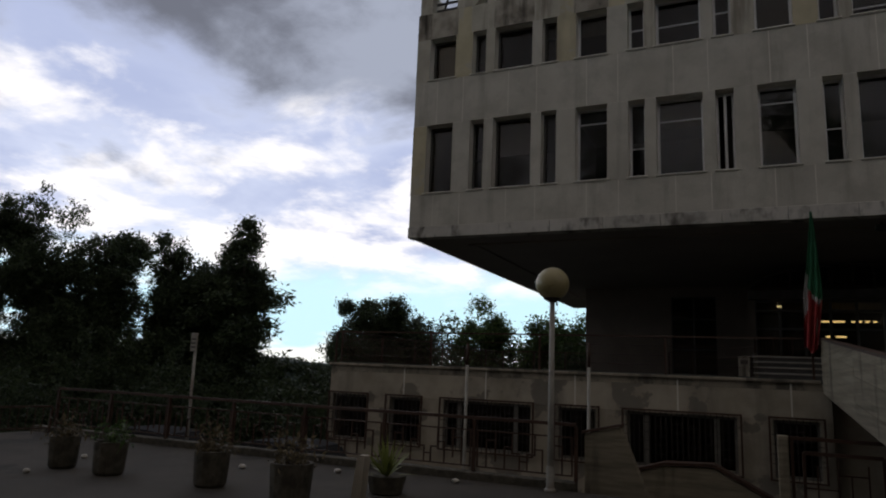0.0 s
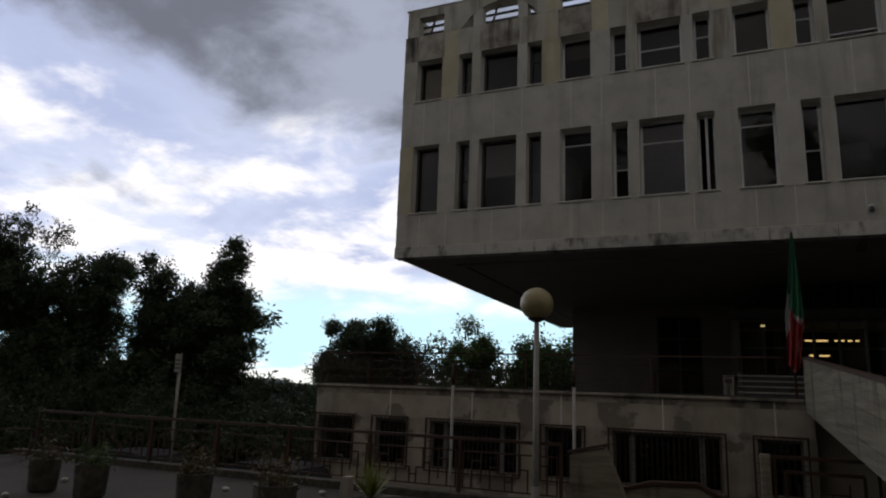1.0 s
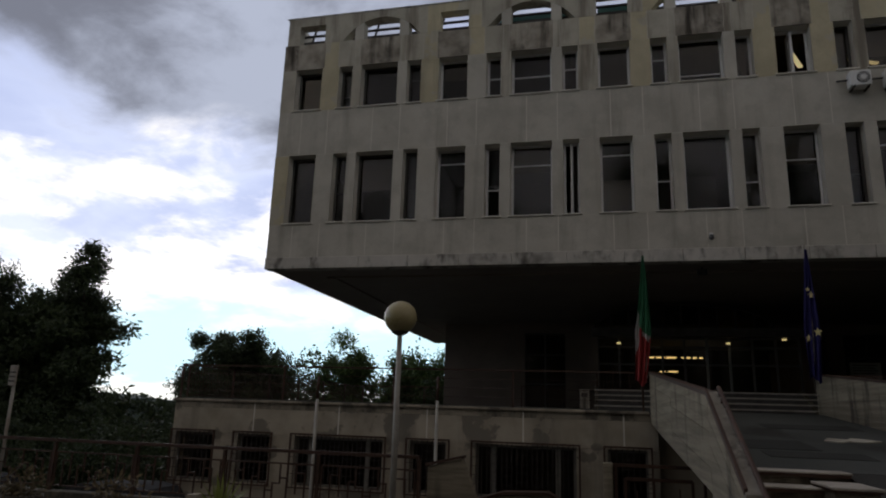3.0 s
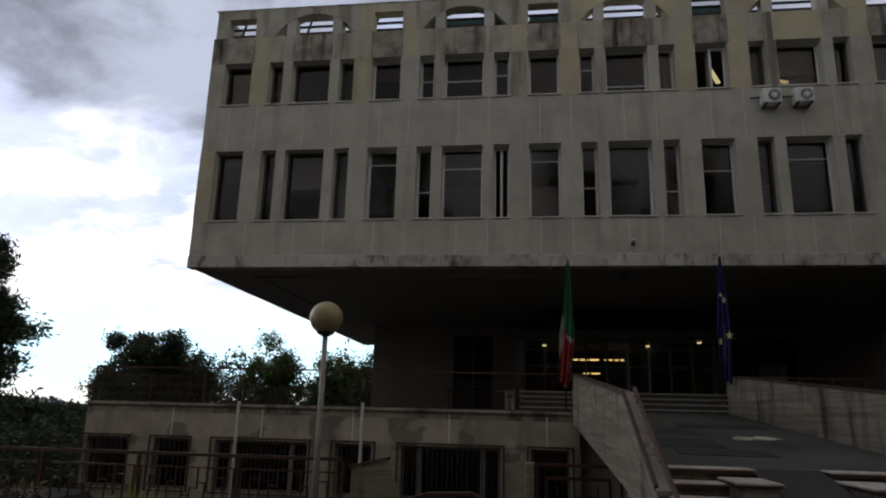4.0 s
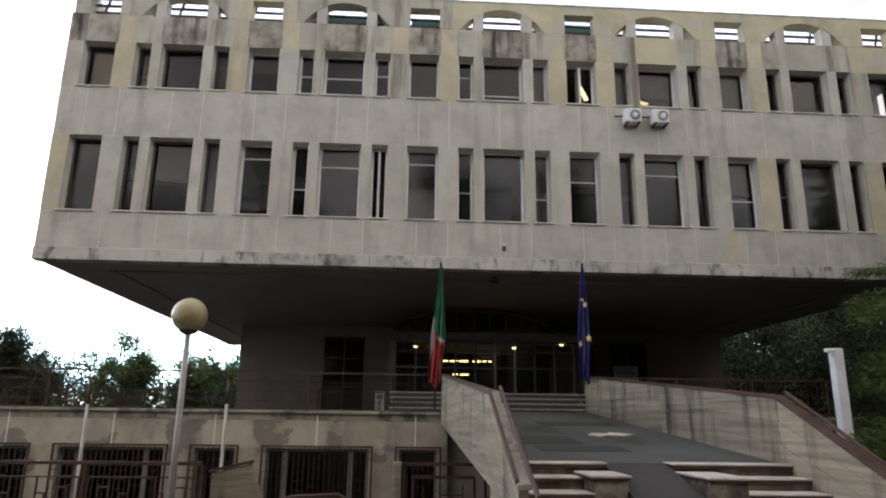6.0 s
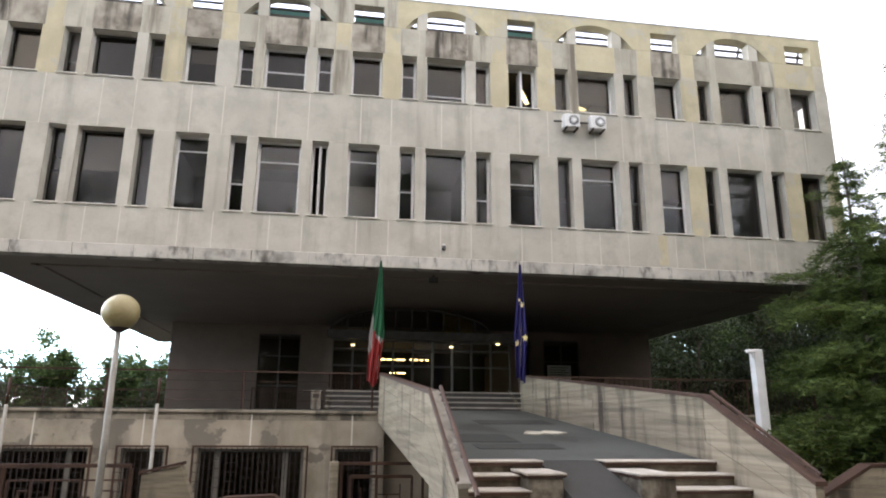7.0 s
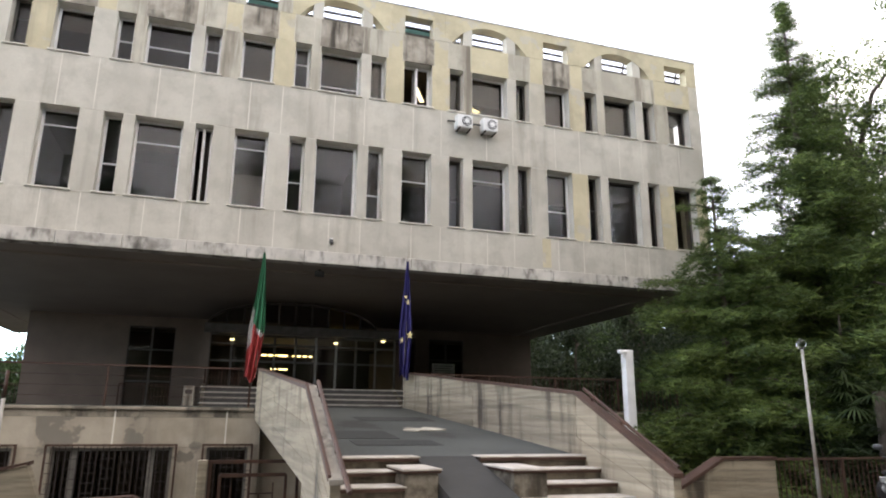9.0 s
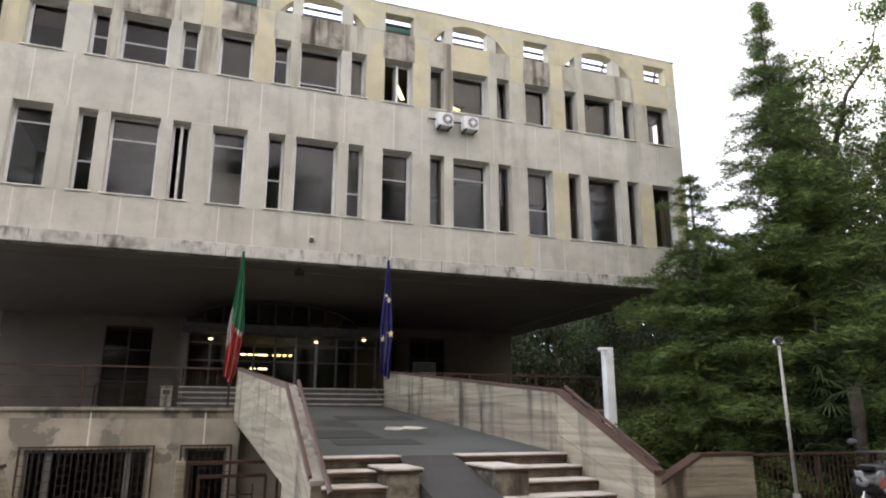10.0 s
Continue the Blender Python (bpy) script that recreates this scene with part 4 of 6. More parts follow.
# front stairs, either side of a narrow ramp
RISE, GO = 0.13, 0.35
for name, x0, x1 in (("stairs_west", BX0 + 0.01, 2.58), ("stairs_east", 3.36, BX1 - 0.01)):
    flight = thing(name, ((x0 + x1) / 2, 6.8, 0), "worn stairs with pale marble treads", "stairs", kind="structure")
    for i in range(9):
        z, y = ZN + 0.01 - i * RISE, YN - 0.2 - i * GO
        inner = 0.35 if i in (1, 2) else 0
        xa, xb = (x0, x1 - inner) if name == "stairs_west" else (x0 + inner, x1)
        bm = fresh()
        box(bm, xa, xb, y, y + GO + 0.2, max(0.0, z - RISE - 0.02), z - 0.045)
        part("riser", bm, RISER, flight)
        bm = fresh()
        box(bm, xa - 0.005, xb + 0.02 * (name == "stairs_west"), y - 0.035, y + GO + (0.15 if i == 0 else 0.0), z - 0.02, z, 0.006)
        part("tread", bm, TERRAZZO, flight)
        bm = fresh()
        box(bm, xa, xb, y - 0.03, y + 0.05, z - 0.055, z - 0.0205)
        part("nosing", bm, COPING, flight, "red-brown nosing")
    bm = fresh()
    xa, xb = (2.22, 2.60) if name == "stairs_west" else (3.40, 3.80)
    y0 = 7.42 if name == "stairs_west" else 7.25
    box(bm, xa, xb, y0, YN - 0.22, 0.0, 0.995, 0.01)
    part("cheek_block", bm, MOTTLED, flight)
    bm = fresh()
    box(bm, xa - 0.03, xb + 0.03, y0 - 0.04, YN - 0.24, 1.02, 1.045, 0.006)
    part("cheek_cap", bm, TERRAZZO, flight)
    bm = fresh()
    box(bm, xa - 0.02, xb + 0.02, y0 - 0.03, YN - 0.24, 0.997, 1.019)
    part("cap_edge", bm, COPING, flight)
bm = fresh()
prism(bm, [(YN - 0.002, ZN - 0.004), (YN - 0.002, 0.0), (4.2, 0.0), (4.2, 0.02), (7.7, ZN - 0.16)], "x", 2.605, 3.355)
tagged(part("ramp", bm, RAMP_GREY), "narrow asphalt ramp between the stairs", "ramp", kind="structure")

# ---- walls of the basement stair beside the bridge ----
wall = thing("wall_stair_west", (-2.3, 10.9, 0), "low concrete wall with a red-brown coping stepping down to the basement stair", "wall", kind="structure")
bm = fresh()
prism(bm, [(-2.56, -1.5), (-2.56, 0.79), (-2.03, 0.92), (-1.62, -0.10), (-1.62, -1.5)], "y", 10.8, 11.02)
part("wall_body", bm, BOARDED, wall)
bm = fresh()
prism(bm, [(-2.60, 0.792), (-2.025, 0.932), (-2.00, 0.925), (-2.01, 0.97), (-2.60, 0.835)], "y", 10.77, 11.05)
part("coping", bm, COPING, wall)
wall = thing("wall_stair_low", (-0.9, 11.4, 0), "low concrete wall of the basement stair with a curved coping", "wall", kind="structure")
bm = fresh()
prism(bm, [(-1.85, -1.5), (-1.85, 0.25), (-1.45, 0.36), (-0.75, 0.39), (0.15, -0.08), (0.15, -1.5)], "y", 11.3, 11.5)
part("wall_body", bm, BOARDED, wall)
bm = fresh()
for p, q in (((-1.88, 0.25), (-1.45, 0.38)), ((-1.45, 0.38), (-0.75, 0.41)), ((-0.75, 0.41), (0.18, -0.07))):
    bar(bm, (p[0], 11.4, p[1] + 0.02), (q[0], 11.4, q[1] + 0.02), 0.26, 0.045)
part("coping", bm, COPING, wall)
gate = thing("metal_gate", (0.8, 11.0, 0), "rusty brown metal railing panel beside the bridge", "railing")
bm = fresh()
box(bm, 0.02, 0.16, 10.93, 11.07, -1.5, 0.98, 0.01)
part("post", bm, BOARDED, gate)
bm = fresh()
for p, q in (((0.16, 0.95), (1.45, 0.95)), ((1.45, 0.95), (1.45, -0.2)), ((0.2, 0.95), (0.2, -0.2)), ((0.34, 0.76), (1.28, 0.76)), ((0.34, 0.76), (0.34, 0.0)), ((1.28, 0.76), (1.28, 0.0))):
    bar(bm, (p[0], 11.0, p[1]), (q[0], 11.0, q[1]), 0.04, 0.05)
part("gate_frame", bm, RUST, gate)
for p, q in (((0.75, 0.74), (0.75, 0.0)), ((0.9, 0.5), (0.9, 0.0)), ((0.75, 0.5), (1.1, 0.5)), ((1.1, 0.65), (1.1, 0.0)), ((0.5, 0.6), (0.5, 0.0)), ((0.34, 0.3), (0.75, 0.3))):
    bm = fresh()
    bar(bm, (p[0], 11.0, p[1]), (q[0], 11.0, q[1]), 0.02, 0.02)
    part("bar", bm, RUST, gate)

gate.location += Vector((0.08, 0, -0.02))

# ---- fence with a geometric pattern ----
fence = thing("fence", (-8.0, 10.42, 0.12), "rusty iron fence with a geometric bar pattern on a low kerb", "fence")
FY, FB, FT = 10.42, 0.12, 0.94
bm = fresh()
bar(bm, (-14.0, FY, FT), (-2.6, FY, FT), 0.055, 0.05)
part("handrail", bm, COPING, fence)
npanel = 7
plen = 11.4 / npanel
for i in range(npanel + 1):
    x = -14.0 + i * plen
    bm = fresh()
    box(bm, x - 0.025, x + 0.025, FY - 0.025, FY + 0.025, FB, FT - 0.03)
    part("post", bm, RUST, fence)
BAR_MESH = {}


def fence_bar(x0, z0, x1, z1, panel_at):
    key = (round(x1 - x0, 3), round(z1 - z0, 3))
    if key not in BAR_MESH:
        bm = fresh()
        w = 0.011
        box(bm, -w, key[0] + w, -w, w, -w, key[1] + w)
        BAR_MESH[key] = mesh_of("bar", bm, RUST)
    shared("bar", BAR_MESH[key], (panel_at + x0, FY, z0), fence)


for i in range(npanel):
    xa = -14.0 + i * plen + 0.06
    w = plen - 0.12
    lo, hi = 0.2, 0.75
    fence_bar(0, hi, w, hi, xa)
    fence_bar(0, lo, w, lo, xa)
    fence_bar(0, lo, 0, hi, xa)
    fence_bar(w, lo, w, hi, xa)
    for j, (f, a, b) in enumerate(((0.10, 0, 0.75), (0.20, 0.2, 1), (0.30, 0, 0.6), (0.38, 0.45, 1), (0.46, 0, 0.4), (0.54, 0.0, 0.4), (0.62, 0.45, 1), (0.70, 0, 0.6), (0.80, 0.2, 1), (0.90, 0, 0.75))):
        fence_bar(w * f, lo + (hi - lo) * a, w * f, lo + (hi - lo) * b, xa)
    for f0, f1, z in ((0.10, 0.20, 0.75), (0.30, 0.38, 0.6), (0.38, 0.46, 0.45), (0.54, 0.62, 0.45), (0.62, 0.70, 0.6), (0.80, 0.90, 0.75), (0.46, 0.54, 0.25)):
        fence_bar(w * f0, lo + (hi - lo) * z, w * f1, lo + (hi - lo) * z, xa)
railing("railing_west", (-14.0, 10.3), (-15.6, 3.0), 0.05, 0.58, 1.8, 0.16, "low rusty railing at the edge of the forecourt", seat=0.0)

# ---- street furniture ----


def lathe(bm, profile, at, sides=24):
    """Turns a profile of (radius, height) round the upright through at."""
    rings = []
    for r, z in profile:
        rings.append([bm.verts.new((at[0] + r * math.cos(2 * math.pi * k / sides), at[1] + r * math.sin(2 * math.pi * k / sides), at[2] + z)) for k in range(sides)])
    for a, b in zip(rings, rings[1:]):
        for k in range(sides):
            bm.faces.new((a[k], a[(k + 1) % sides], b[(k + 1) % sides], b[k]))
    bm.faces.new(rings[0][::-1]); bm.faces.new(rings[-1])
    return bm


def globe_lamp(x, y, z0, z_ball, r, label, ball, thick=0.045):
    k = r / 0.25
    lamp = thing("street_lamp", (x, y, z0), label, "street lamp", "globe lamps")
    bm = fresh()
    rod(bm, (x, y, z0), (x, y, z_ball - r * 1.05), thick * 1.1, thick * 0.85, 14)
    part("pole", bm, POLE_PAINT, lamp, smooth=True)
    bm = fresh()
    lathe(bm, [(k * a, k * b) for a, b in ((0.045, 0), (0.085, 0.02), (0.13, 0.05), (0.13, 0.085), (0.10, 0.1))], (x, y, z_ball - r * 1.12))
    part("collar", bm, DARK_IRON, lamp, smooth=True)
    bm = fresh()
    bmesh.ops.create_uvsphere(bm, u_segments=32, v_segments=20, radius=r, matrix=Matrix.Translation((x, y, z_ball)))
    part("globe", bm, ball, lamp, smooth=True)
    bm = fresh()
    lathe(bm, [(0.09, 0), (0.09, 0.03), (0.06, 0.05), (0.06, 0.35)], (x, y, z0), 16)
    part("base", bm, POLE_PAINT, lamp)
    return lamp


globe_lamp(-2.90, 10.1, 0.0, 3.02, 0.252, "globe street lamp with a yellowed opal ball on a pale pole", GLOBE)
globe_lamp(9.72, 9.3, 0.0, 2.86, 0.085, "globe street lamp with a clear glass ball among branches", glass("clear_globe", (0.8, 0.82, 0.8), 0.08), 0.028)

for x, y, z1 in ((-5.45, 13.0, 2.24), (-2.98, 13.0, 2.28)):
    pole = thing("pole", (x, y, -1.5), "thin pale pole with a rusty top, without its lamp", "pole", "bare poles")
    bm = fresh()
    rod(bm, (x, y, -1.5), (x, y, z1 - 0.45), 0.034, 0.03, 12)
    part("lower_tube", bm, POLE_PAINT, pole, smooth=True)
    bm = fresh()
    rod(bm, (x, y, z1 - 0.45), (x, y, z1), 0.027, 0.027, 12)
    part("upper_tube", bm, RUST, pole, smooth=True)

sign = thing("sign_post", (-10.55, 10.7, 0.12), "small grey sign on a thin pole by the fence", "sign")
bm = fresh()
rod(bm, (-10.56, 10.7, -0.4), (-10.6, 10.7, 2.28), 0.03, 0.03, 10)
part("pole", bm, POLE_PAINT, sign, smooth=True)
bm = fresh()
box(bm, -10.69, -10.51, 10.64, 10.665, 1.93, 2.30, 0.01)
plate = part("plate", bm, POLE_PAINT, sign)
for i in range(3):
    bm = fresh()
    box(bm, -10.66, -10.54, 10.634, 10.638, 2.0 + i * 0.08, 2.03 + i * 0.08)
    part("text_bar", bm, DARK_FRAME, plate)

sign.location += Vector((0.10, 0, -0.09))

post = thing("camera_post", (9.35, 14.0, -1.5), "tall white square post with a small surveillance camera", "post")
bm = fresh()
box(bm, 9.24, 9.46, 13.9, 14.1, -1.5, 3.17, 0.012)
part("mast", bm, WHITE_METAL, post)
bm = fresh()
box(bm, 9.06, 9.28, 13.86, 13.96, 3.08, 3.16, 0.02)
part("surveillance_camera", bm, WHITE_METAL, post)
bm = fresh()
rod(bm, (9.2, 13.91, 3.09), (9.2, 13.91, 2.97), 0.04, 0.03, 10)
part("lens_housing", bm, WHITE_METAL, post)

# wall fittings on the block
for x in (6.28, 7.05):
    ac = thing("air_conditioner", (x, Y0 - 0.2, 9.5), "white outdoor air-conditioning unit on wall brackets", "air conditioner", "air conditioners")
    bm = fresh()
    box(bm, x - 0.22, x + 0.24, Y0 - 0.33, Y0 - 0.05, 9.52, 9.92, 0.02)
    part("casing", bm, WHITE_METAL, ac)
    bm = fresh()
    m = Matrix.Translation((x + 0.06, Y0 - 0.335, 9.725)) @ Matrix.Rotation(radians(90), 4, "X")
    bmesh.ops.create_cone(bm, cap_ends=True, segments=24, radius1=0.145, radius2=0.145, depth=0.02, matrix=m)
    grille = part("fan_grille", bm, PLASTIC, ac)
    bm = fresh()
    m = Matrix.Translation((x + 0.06, Y0 - 0.349, 9.725)) @ Matrix.Rotation(radians(90), 4, "X")
    bmesh.ops.create_cone(bm, cap_ends=True, segments=16, radius1=0.07, radius2=0.07, depth=0.012, matrix=m)
    part("hub", bm, WHITE_METAL, grille)
    for r in (0.09, 0.12):
        bm = fresh()
        prev = None
        for i in range(17):
            a = 2 * math.pi * i / 16
            p = (x + 0.06 + r * math.cos(a), Y0 - 0.35, 9.725 + r * math.sin(a))
            if prev:
                bar(bm, prev, p, 0.008, 0.008)
            prev = p
        part("ring", bm, WHITE_METAL, grille)
    for dx in (-0.15, 0.17):
        bm = fresh()
        box(bm, x + dx - 0.02, x + dx + 0.02, Y0 - 0.36, Y0 - 0.005, 9.485, 9.518)
        part("bracket", bm, DARK_IRON, ac)
    bm = fresh()
    rod(bm, (x - 0.42, Y0 - 0.03, 9.8), (x - 0.22, Y0 - 0.15, 9.75), 0.025, sides=8)
    part("hose", bm, PLASTIC, ac)
cctv = thing("dome_camera", (2.74, Y0 - 0.05, 5.95), "small dark dome camera on the facade", "camera")
bm = fresh()
lathe(bm, [(0.02, -0.09), (0.055, -0.06), (0.06, -0.02), (0.05, 0.0), (0.05, 0.04)], (2.74, Y0 - 0.1, 5.95), 14)
part("dome", bm, PLASTIC, cctv, smooth=True)
bm = fresh()
box(bm, 2.70, 2.78, Y0 - 0.1, Y0 - 0.005, 5.992, 6.04)
part("arm", bm, WHITE_METAL, cctv)
flood = thing("floodlight", (2.6, Y0 + 0.8, Z_BOTTOM - 0.1), "small dark floodlight under the soffit", "lamp")
bm = fresh()
box(bm, 2.48, 2.72, Y0 + 0.72, Y0 + 0.85, Z_BOTTOM - 0.2, Z_BOTTOM - 0.05, 0.015)
part("head", bm, PLASTIC, flood)
bm = fresh()
box(bm, 2.57, 2.63, Y0 + 0.77, Y0 + 0.81, Z_BOTTOM - 0.052, Z_BOTTOM + 0.002)
part("bracket", bm, DARK_IRON, flood)

# ---- flags ----


def flag(x, y, top, base, seed, label, regions, choose, lean):
    """A flag that hangs in folds from its pole; choose(u, v) names the region of a spot u across, v down the cloth."""
    ob = thing("flag", (x, y, base), label, "flag", "flags on poles")
    bm = fresh()
    rod(bm, (x, y, base), (x, y, top), 0.022, 0.018, 10)
    part("pole", bm, POLE_PAINT, ob)
    rnd = random.Random(seed)
    ph = rnd.uniform(0, 6)
    z0 = top - 0.12
    height = z0 - base + 0.12

    def spot(u, v):
        spread = 0.05 + 0.31 * min(1, v / 0.62) - 0.12 * max(0, v - 0.62) / 0.38
        px = spread * (u - 0.5) + lean * v * v
        py = -0.07 - (0.02 + 0.07 * v) * math.sin(5.5 * math.pi * u + 2.5 * v + ph)
        pz = -height * v + 0.07 * math.sin(6 * u + ph) * v * v
        return x + px, y + py, z0 + pz
    nu, nv = 40, 60
    meshes = {name: fresh() for name, _ in regions}
    for i in range(nu):
        for j in range(nv):
            bm = meshes[choose((i + 0.5) / nu, (j + 0.5) / nv)]
            bm.faces.new([bm.verts.new(spot((i + a) / nu, (j + b) / nv)) for a, b in ((0, 0), (0, 1), (1, 1), (1, 0))])
    for name, mat in regions:
        bmesh.ops.remove_doubles(meshes[name], verts=meshes[name].verts, dist=0.0005)
        part(name, meshes[name], mat, ob, smooth=True)
    return ob, spot


def italian(u, v):
    if v < 0.60 + 0.10 * (u - 0.5) - 0.10 * (u < 0.2):
        return "green_stripe"
    if u < 0.26 and v < 0.80 - 0.3 * u or (0.45 < u < 0.95 and v < 0.68 - 0.15 * abs(u - 0.85)):
        return "white_stripe"
    return "red_stripe"


flag(1.09, 16.42, 5.50, 2.52, 1, "limp green, white and red flag on a thin pole", (("green_stripe", GREEN_CLOTH), ("white_stripe", WHITE_CLOTH), ("red_stripe", RED_CLOTH)), italian, -0.14)
blue, spot = flag(4.62, 16.42, 5.56, 2.66, 2, "limp blue flag with yellow stars on a thin pole", (("cloth", BLUE_CLOTH),), lambda u, v: "cloth", -0.05)
for u, v, r in ((0.62, 0.36, 0.10), (0.30, 0.32, 0.06), (0.72, 0.64, 0.11), (0.25, 0.70, 0.10)):
    sx, sy, sz = spot(u, v)
    bm = fresh()
    ring = []
    for k in range(10):
        a = math.pi / 2 + k * math.pi / 5
        q = r if k % 2 == 0 else r * 0.42
        ring.append((sx + 0.85 * q * math.cos(a), sz + q * math.sin(a)))
    prism(bm, ring, "y", sy - 0.075, sy - 0.07)
    part("star", bm, STAR, blue)

# ---- plants ----


def leaf_mesh(name, centres, sizes, material, rng, flat=0.0, long=1.0, per=14, spread=0.38, thin=0.55):
    """Clumps of small leaves: per leaves in a ball of its size round each centre."""
    centres, sizes = np.asarray(centres, float), np.asarray(sizes, float)
    n = len(centres) * per
    c = np.repeat(centres, per, 0)
    sz = np.repeat(sizes, per)
    off = rng.normal(size=(n, 3)) * spread
    off[:, 2] *= (1 - 0.75 * flat)
    c = c + off * sz[:, None]
    ln = sz * rng.uniform(0.11, 0.24, n)
    a = rng.normal(size=(n, 3)); a[:, 2] *= (1 - flat)
    a /= np.linalg.norm(a, axis=1, keepdims=True) + 1e-9
    b = np.cross(a, rng.normal(size=(n, 3)))
    b /= np.linalg.norm(b, axis=1, keepdims=True) + 1e-9
    a, b = a * (ln * long)[:, None], b * (ln * thin)[:, None]
    v = np.stack([c - a, c + b * 0.9, c + a, c - b * 0.9], 1).reshape(-1, 3)
    me = bpy.data.meshes.new(name)
    me.from_pydata(v.tolist(), [], np.arange(4 * n).reshape(n, 4).tolist())
    me.materials.append(material)
    return me


def limb(bm, p, q, r0, r1, bend, rng, sides=7, n=4):
    p, q = Vector(p), Vector(q)
    last, lr = p, r0
    for i in range(1, n + 1):
        s = i / n
        c = p.lerp(q, s)
        if i < n:
            c += Vector(rng.normal(size=3)) * bend
        rr = r0 + (r1 - r0) * s
        rod(bm, last, c, lr, rr, sides)
        last, lr = c, rr


def broad_tree(at, height, radius, label, leaf, seed, clumps=420, trunk=0.35, per=26, size=0.5, lean=0.0, category="tree"):
    """A round-crowned tree: trunk, limbs and an uneven crown of small leaves with gaps."""
    rng = np.random.default_rng(seed)
    x, y, z = at
    ob = thing("tree", at, label, category)
    bm = fresh()
    top = (x + lean, y, z + height * 0.75)
    limb(bm, at, top, 0.05 + height * 0.014, 0.04, 0.12, rng, n=6)
    heads = []
    for i in range(13):
        s = rng.uniform(trunk, 0.72)
        a = rng.uniform(0, 2 * math.pi)
        start = Vector(at).lerp(Vector(top), s / 0.75)
        rr = radius * rng.uniform(0.3, 0.92)
        end = (x + lean * s + rr * math.cos(a), y + rr * math.sin(a), z + height * min(0.97, s + rng.uniform(0.05, 0.3)))
        limb(bm, start, end, 0.03 + height * 0.005, 0.012, 0.15, rng, 5)
        heads.append((end, radius * rng.uniform(0.18, 0.42)))
        for f in (0.35, 0.7):
            heads.append((tuple(start.lerp(Vector(end), f)), radius * rng.uniform(0.18, 0.38)))
    heads.append(((x + lean, y, z + height * 0.86), radius * 0.5))
    heads.append(((x + lean, y, z + height * 0.6), radius * 0.6))
    part("trunk", bm, BARK, ob)
    pts, sz = [], []
    for i in range(clumps):
        h, r = heads[rng.integers(len(heads))]
        d = rng.normal(size=3); d /= np.linalg.norm(d)
        q = np.array(h) + d * r * rng.uniform(0.2, 1.1) ** 0.8 * np.array((1, 1, 0.85))
        q[2] = min(q[2], z + height)
        pts.append(q); sz.append(size * rng.uniform(0.6, 1.25))
    me = leaf_mesh("crown", np.array(pts) - np.array(at), sz, leaf, rng, per=per)
    crown = new("crown", me); crown.parent = ob
    return ob


def conifer(at, height, radius, label, leaf, seed, whorls=26, droop=0.25, bare=0.08, per=10, ragged=0.3, size=0.32, step=0.22, flat=0.55, taper=0.8, long=2.1, thin=0.23):
    """A tall needle tree: whorls of long drooping branches with flat sprays and gaps between."""
    rng = np.random.default_rng(seed)
    x, y, z = at
    ob = thing("conifer", at, label, "tree")
    bm = fresh()
    limb(bm, at, (x, y, z + height), 0.04 + height * 0.014, 0.015, 0.03, rng, n=8)
    pts, sz = [], []
    for w in range(whorls):
        s = bare + (1 - bare) * (w + rng.uniform(-0.3, 0.3)) / whorls
        s = min(max(s, bare), 0.985)
        reach = radius * (1 - s) ** taper + 0.08
        for k in range(5 if s < 0.85 else 3):
            a = rng.uniform(0, 2 * math.pi)
            L = reach * rng.uniform(1 - ragged, 1 + ragged)
            p = Vector((x, y, z + height * s))
            tip = p + Vector((math.cos(a) * L, math.sin(a) * L, L * rng.uniform(-droop, droop * 0.6)))
            midp = p.lerp(tip, 0.5) + Vector((0, 0, L * 0.12))
            rod(bm, p, midp, 0.012 + L * 0.010, 0.01 + L * 0.006, 4)
            rod(bm, midp, tip, 0.01 + L * 0.006, 0.005, 4)
            n = max(3, int(L / step))
            for i in range(n):
                f = (i + 1.2) / (n + 0.2)
                q = p.lerp(midp, f * 2) if f < 0.5 else midp.lerp(tip, f * 2 - 1)
                wide = 0.32 * L * math.sin(math.pi * min(1, f * 0.9 + 0.08))
                side = rng.uniform(-1, 1) * wide
                pts.append((q.x - math.sin(a) * side, q.y + math.cos(a) * side, q.z - abs(side) * 0.25 + rng.uniform(-0.05, 0.05)))
                sz.append(size * rng.uniform(0.7, 1.3) * (0.6 + 0.4 * min(1, 1.6 * (1 - s))))
                pts.append((q.x, q.y, q.z)); sz.append(size * (0.6 + 0.4 * min(1, 1.6 * (1 - s))))
    part("trunk", bm, BARK, ob)
    me = leaf_mesh("crown", np.array(pts) - np.array(at), sz, leaf, rng, flat=flat, long=long, per=per, thin=thin, spread=0.42)
    crown = new("crown", me); crown.parent = ob
    return ob


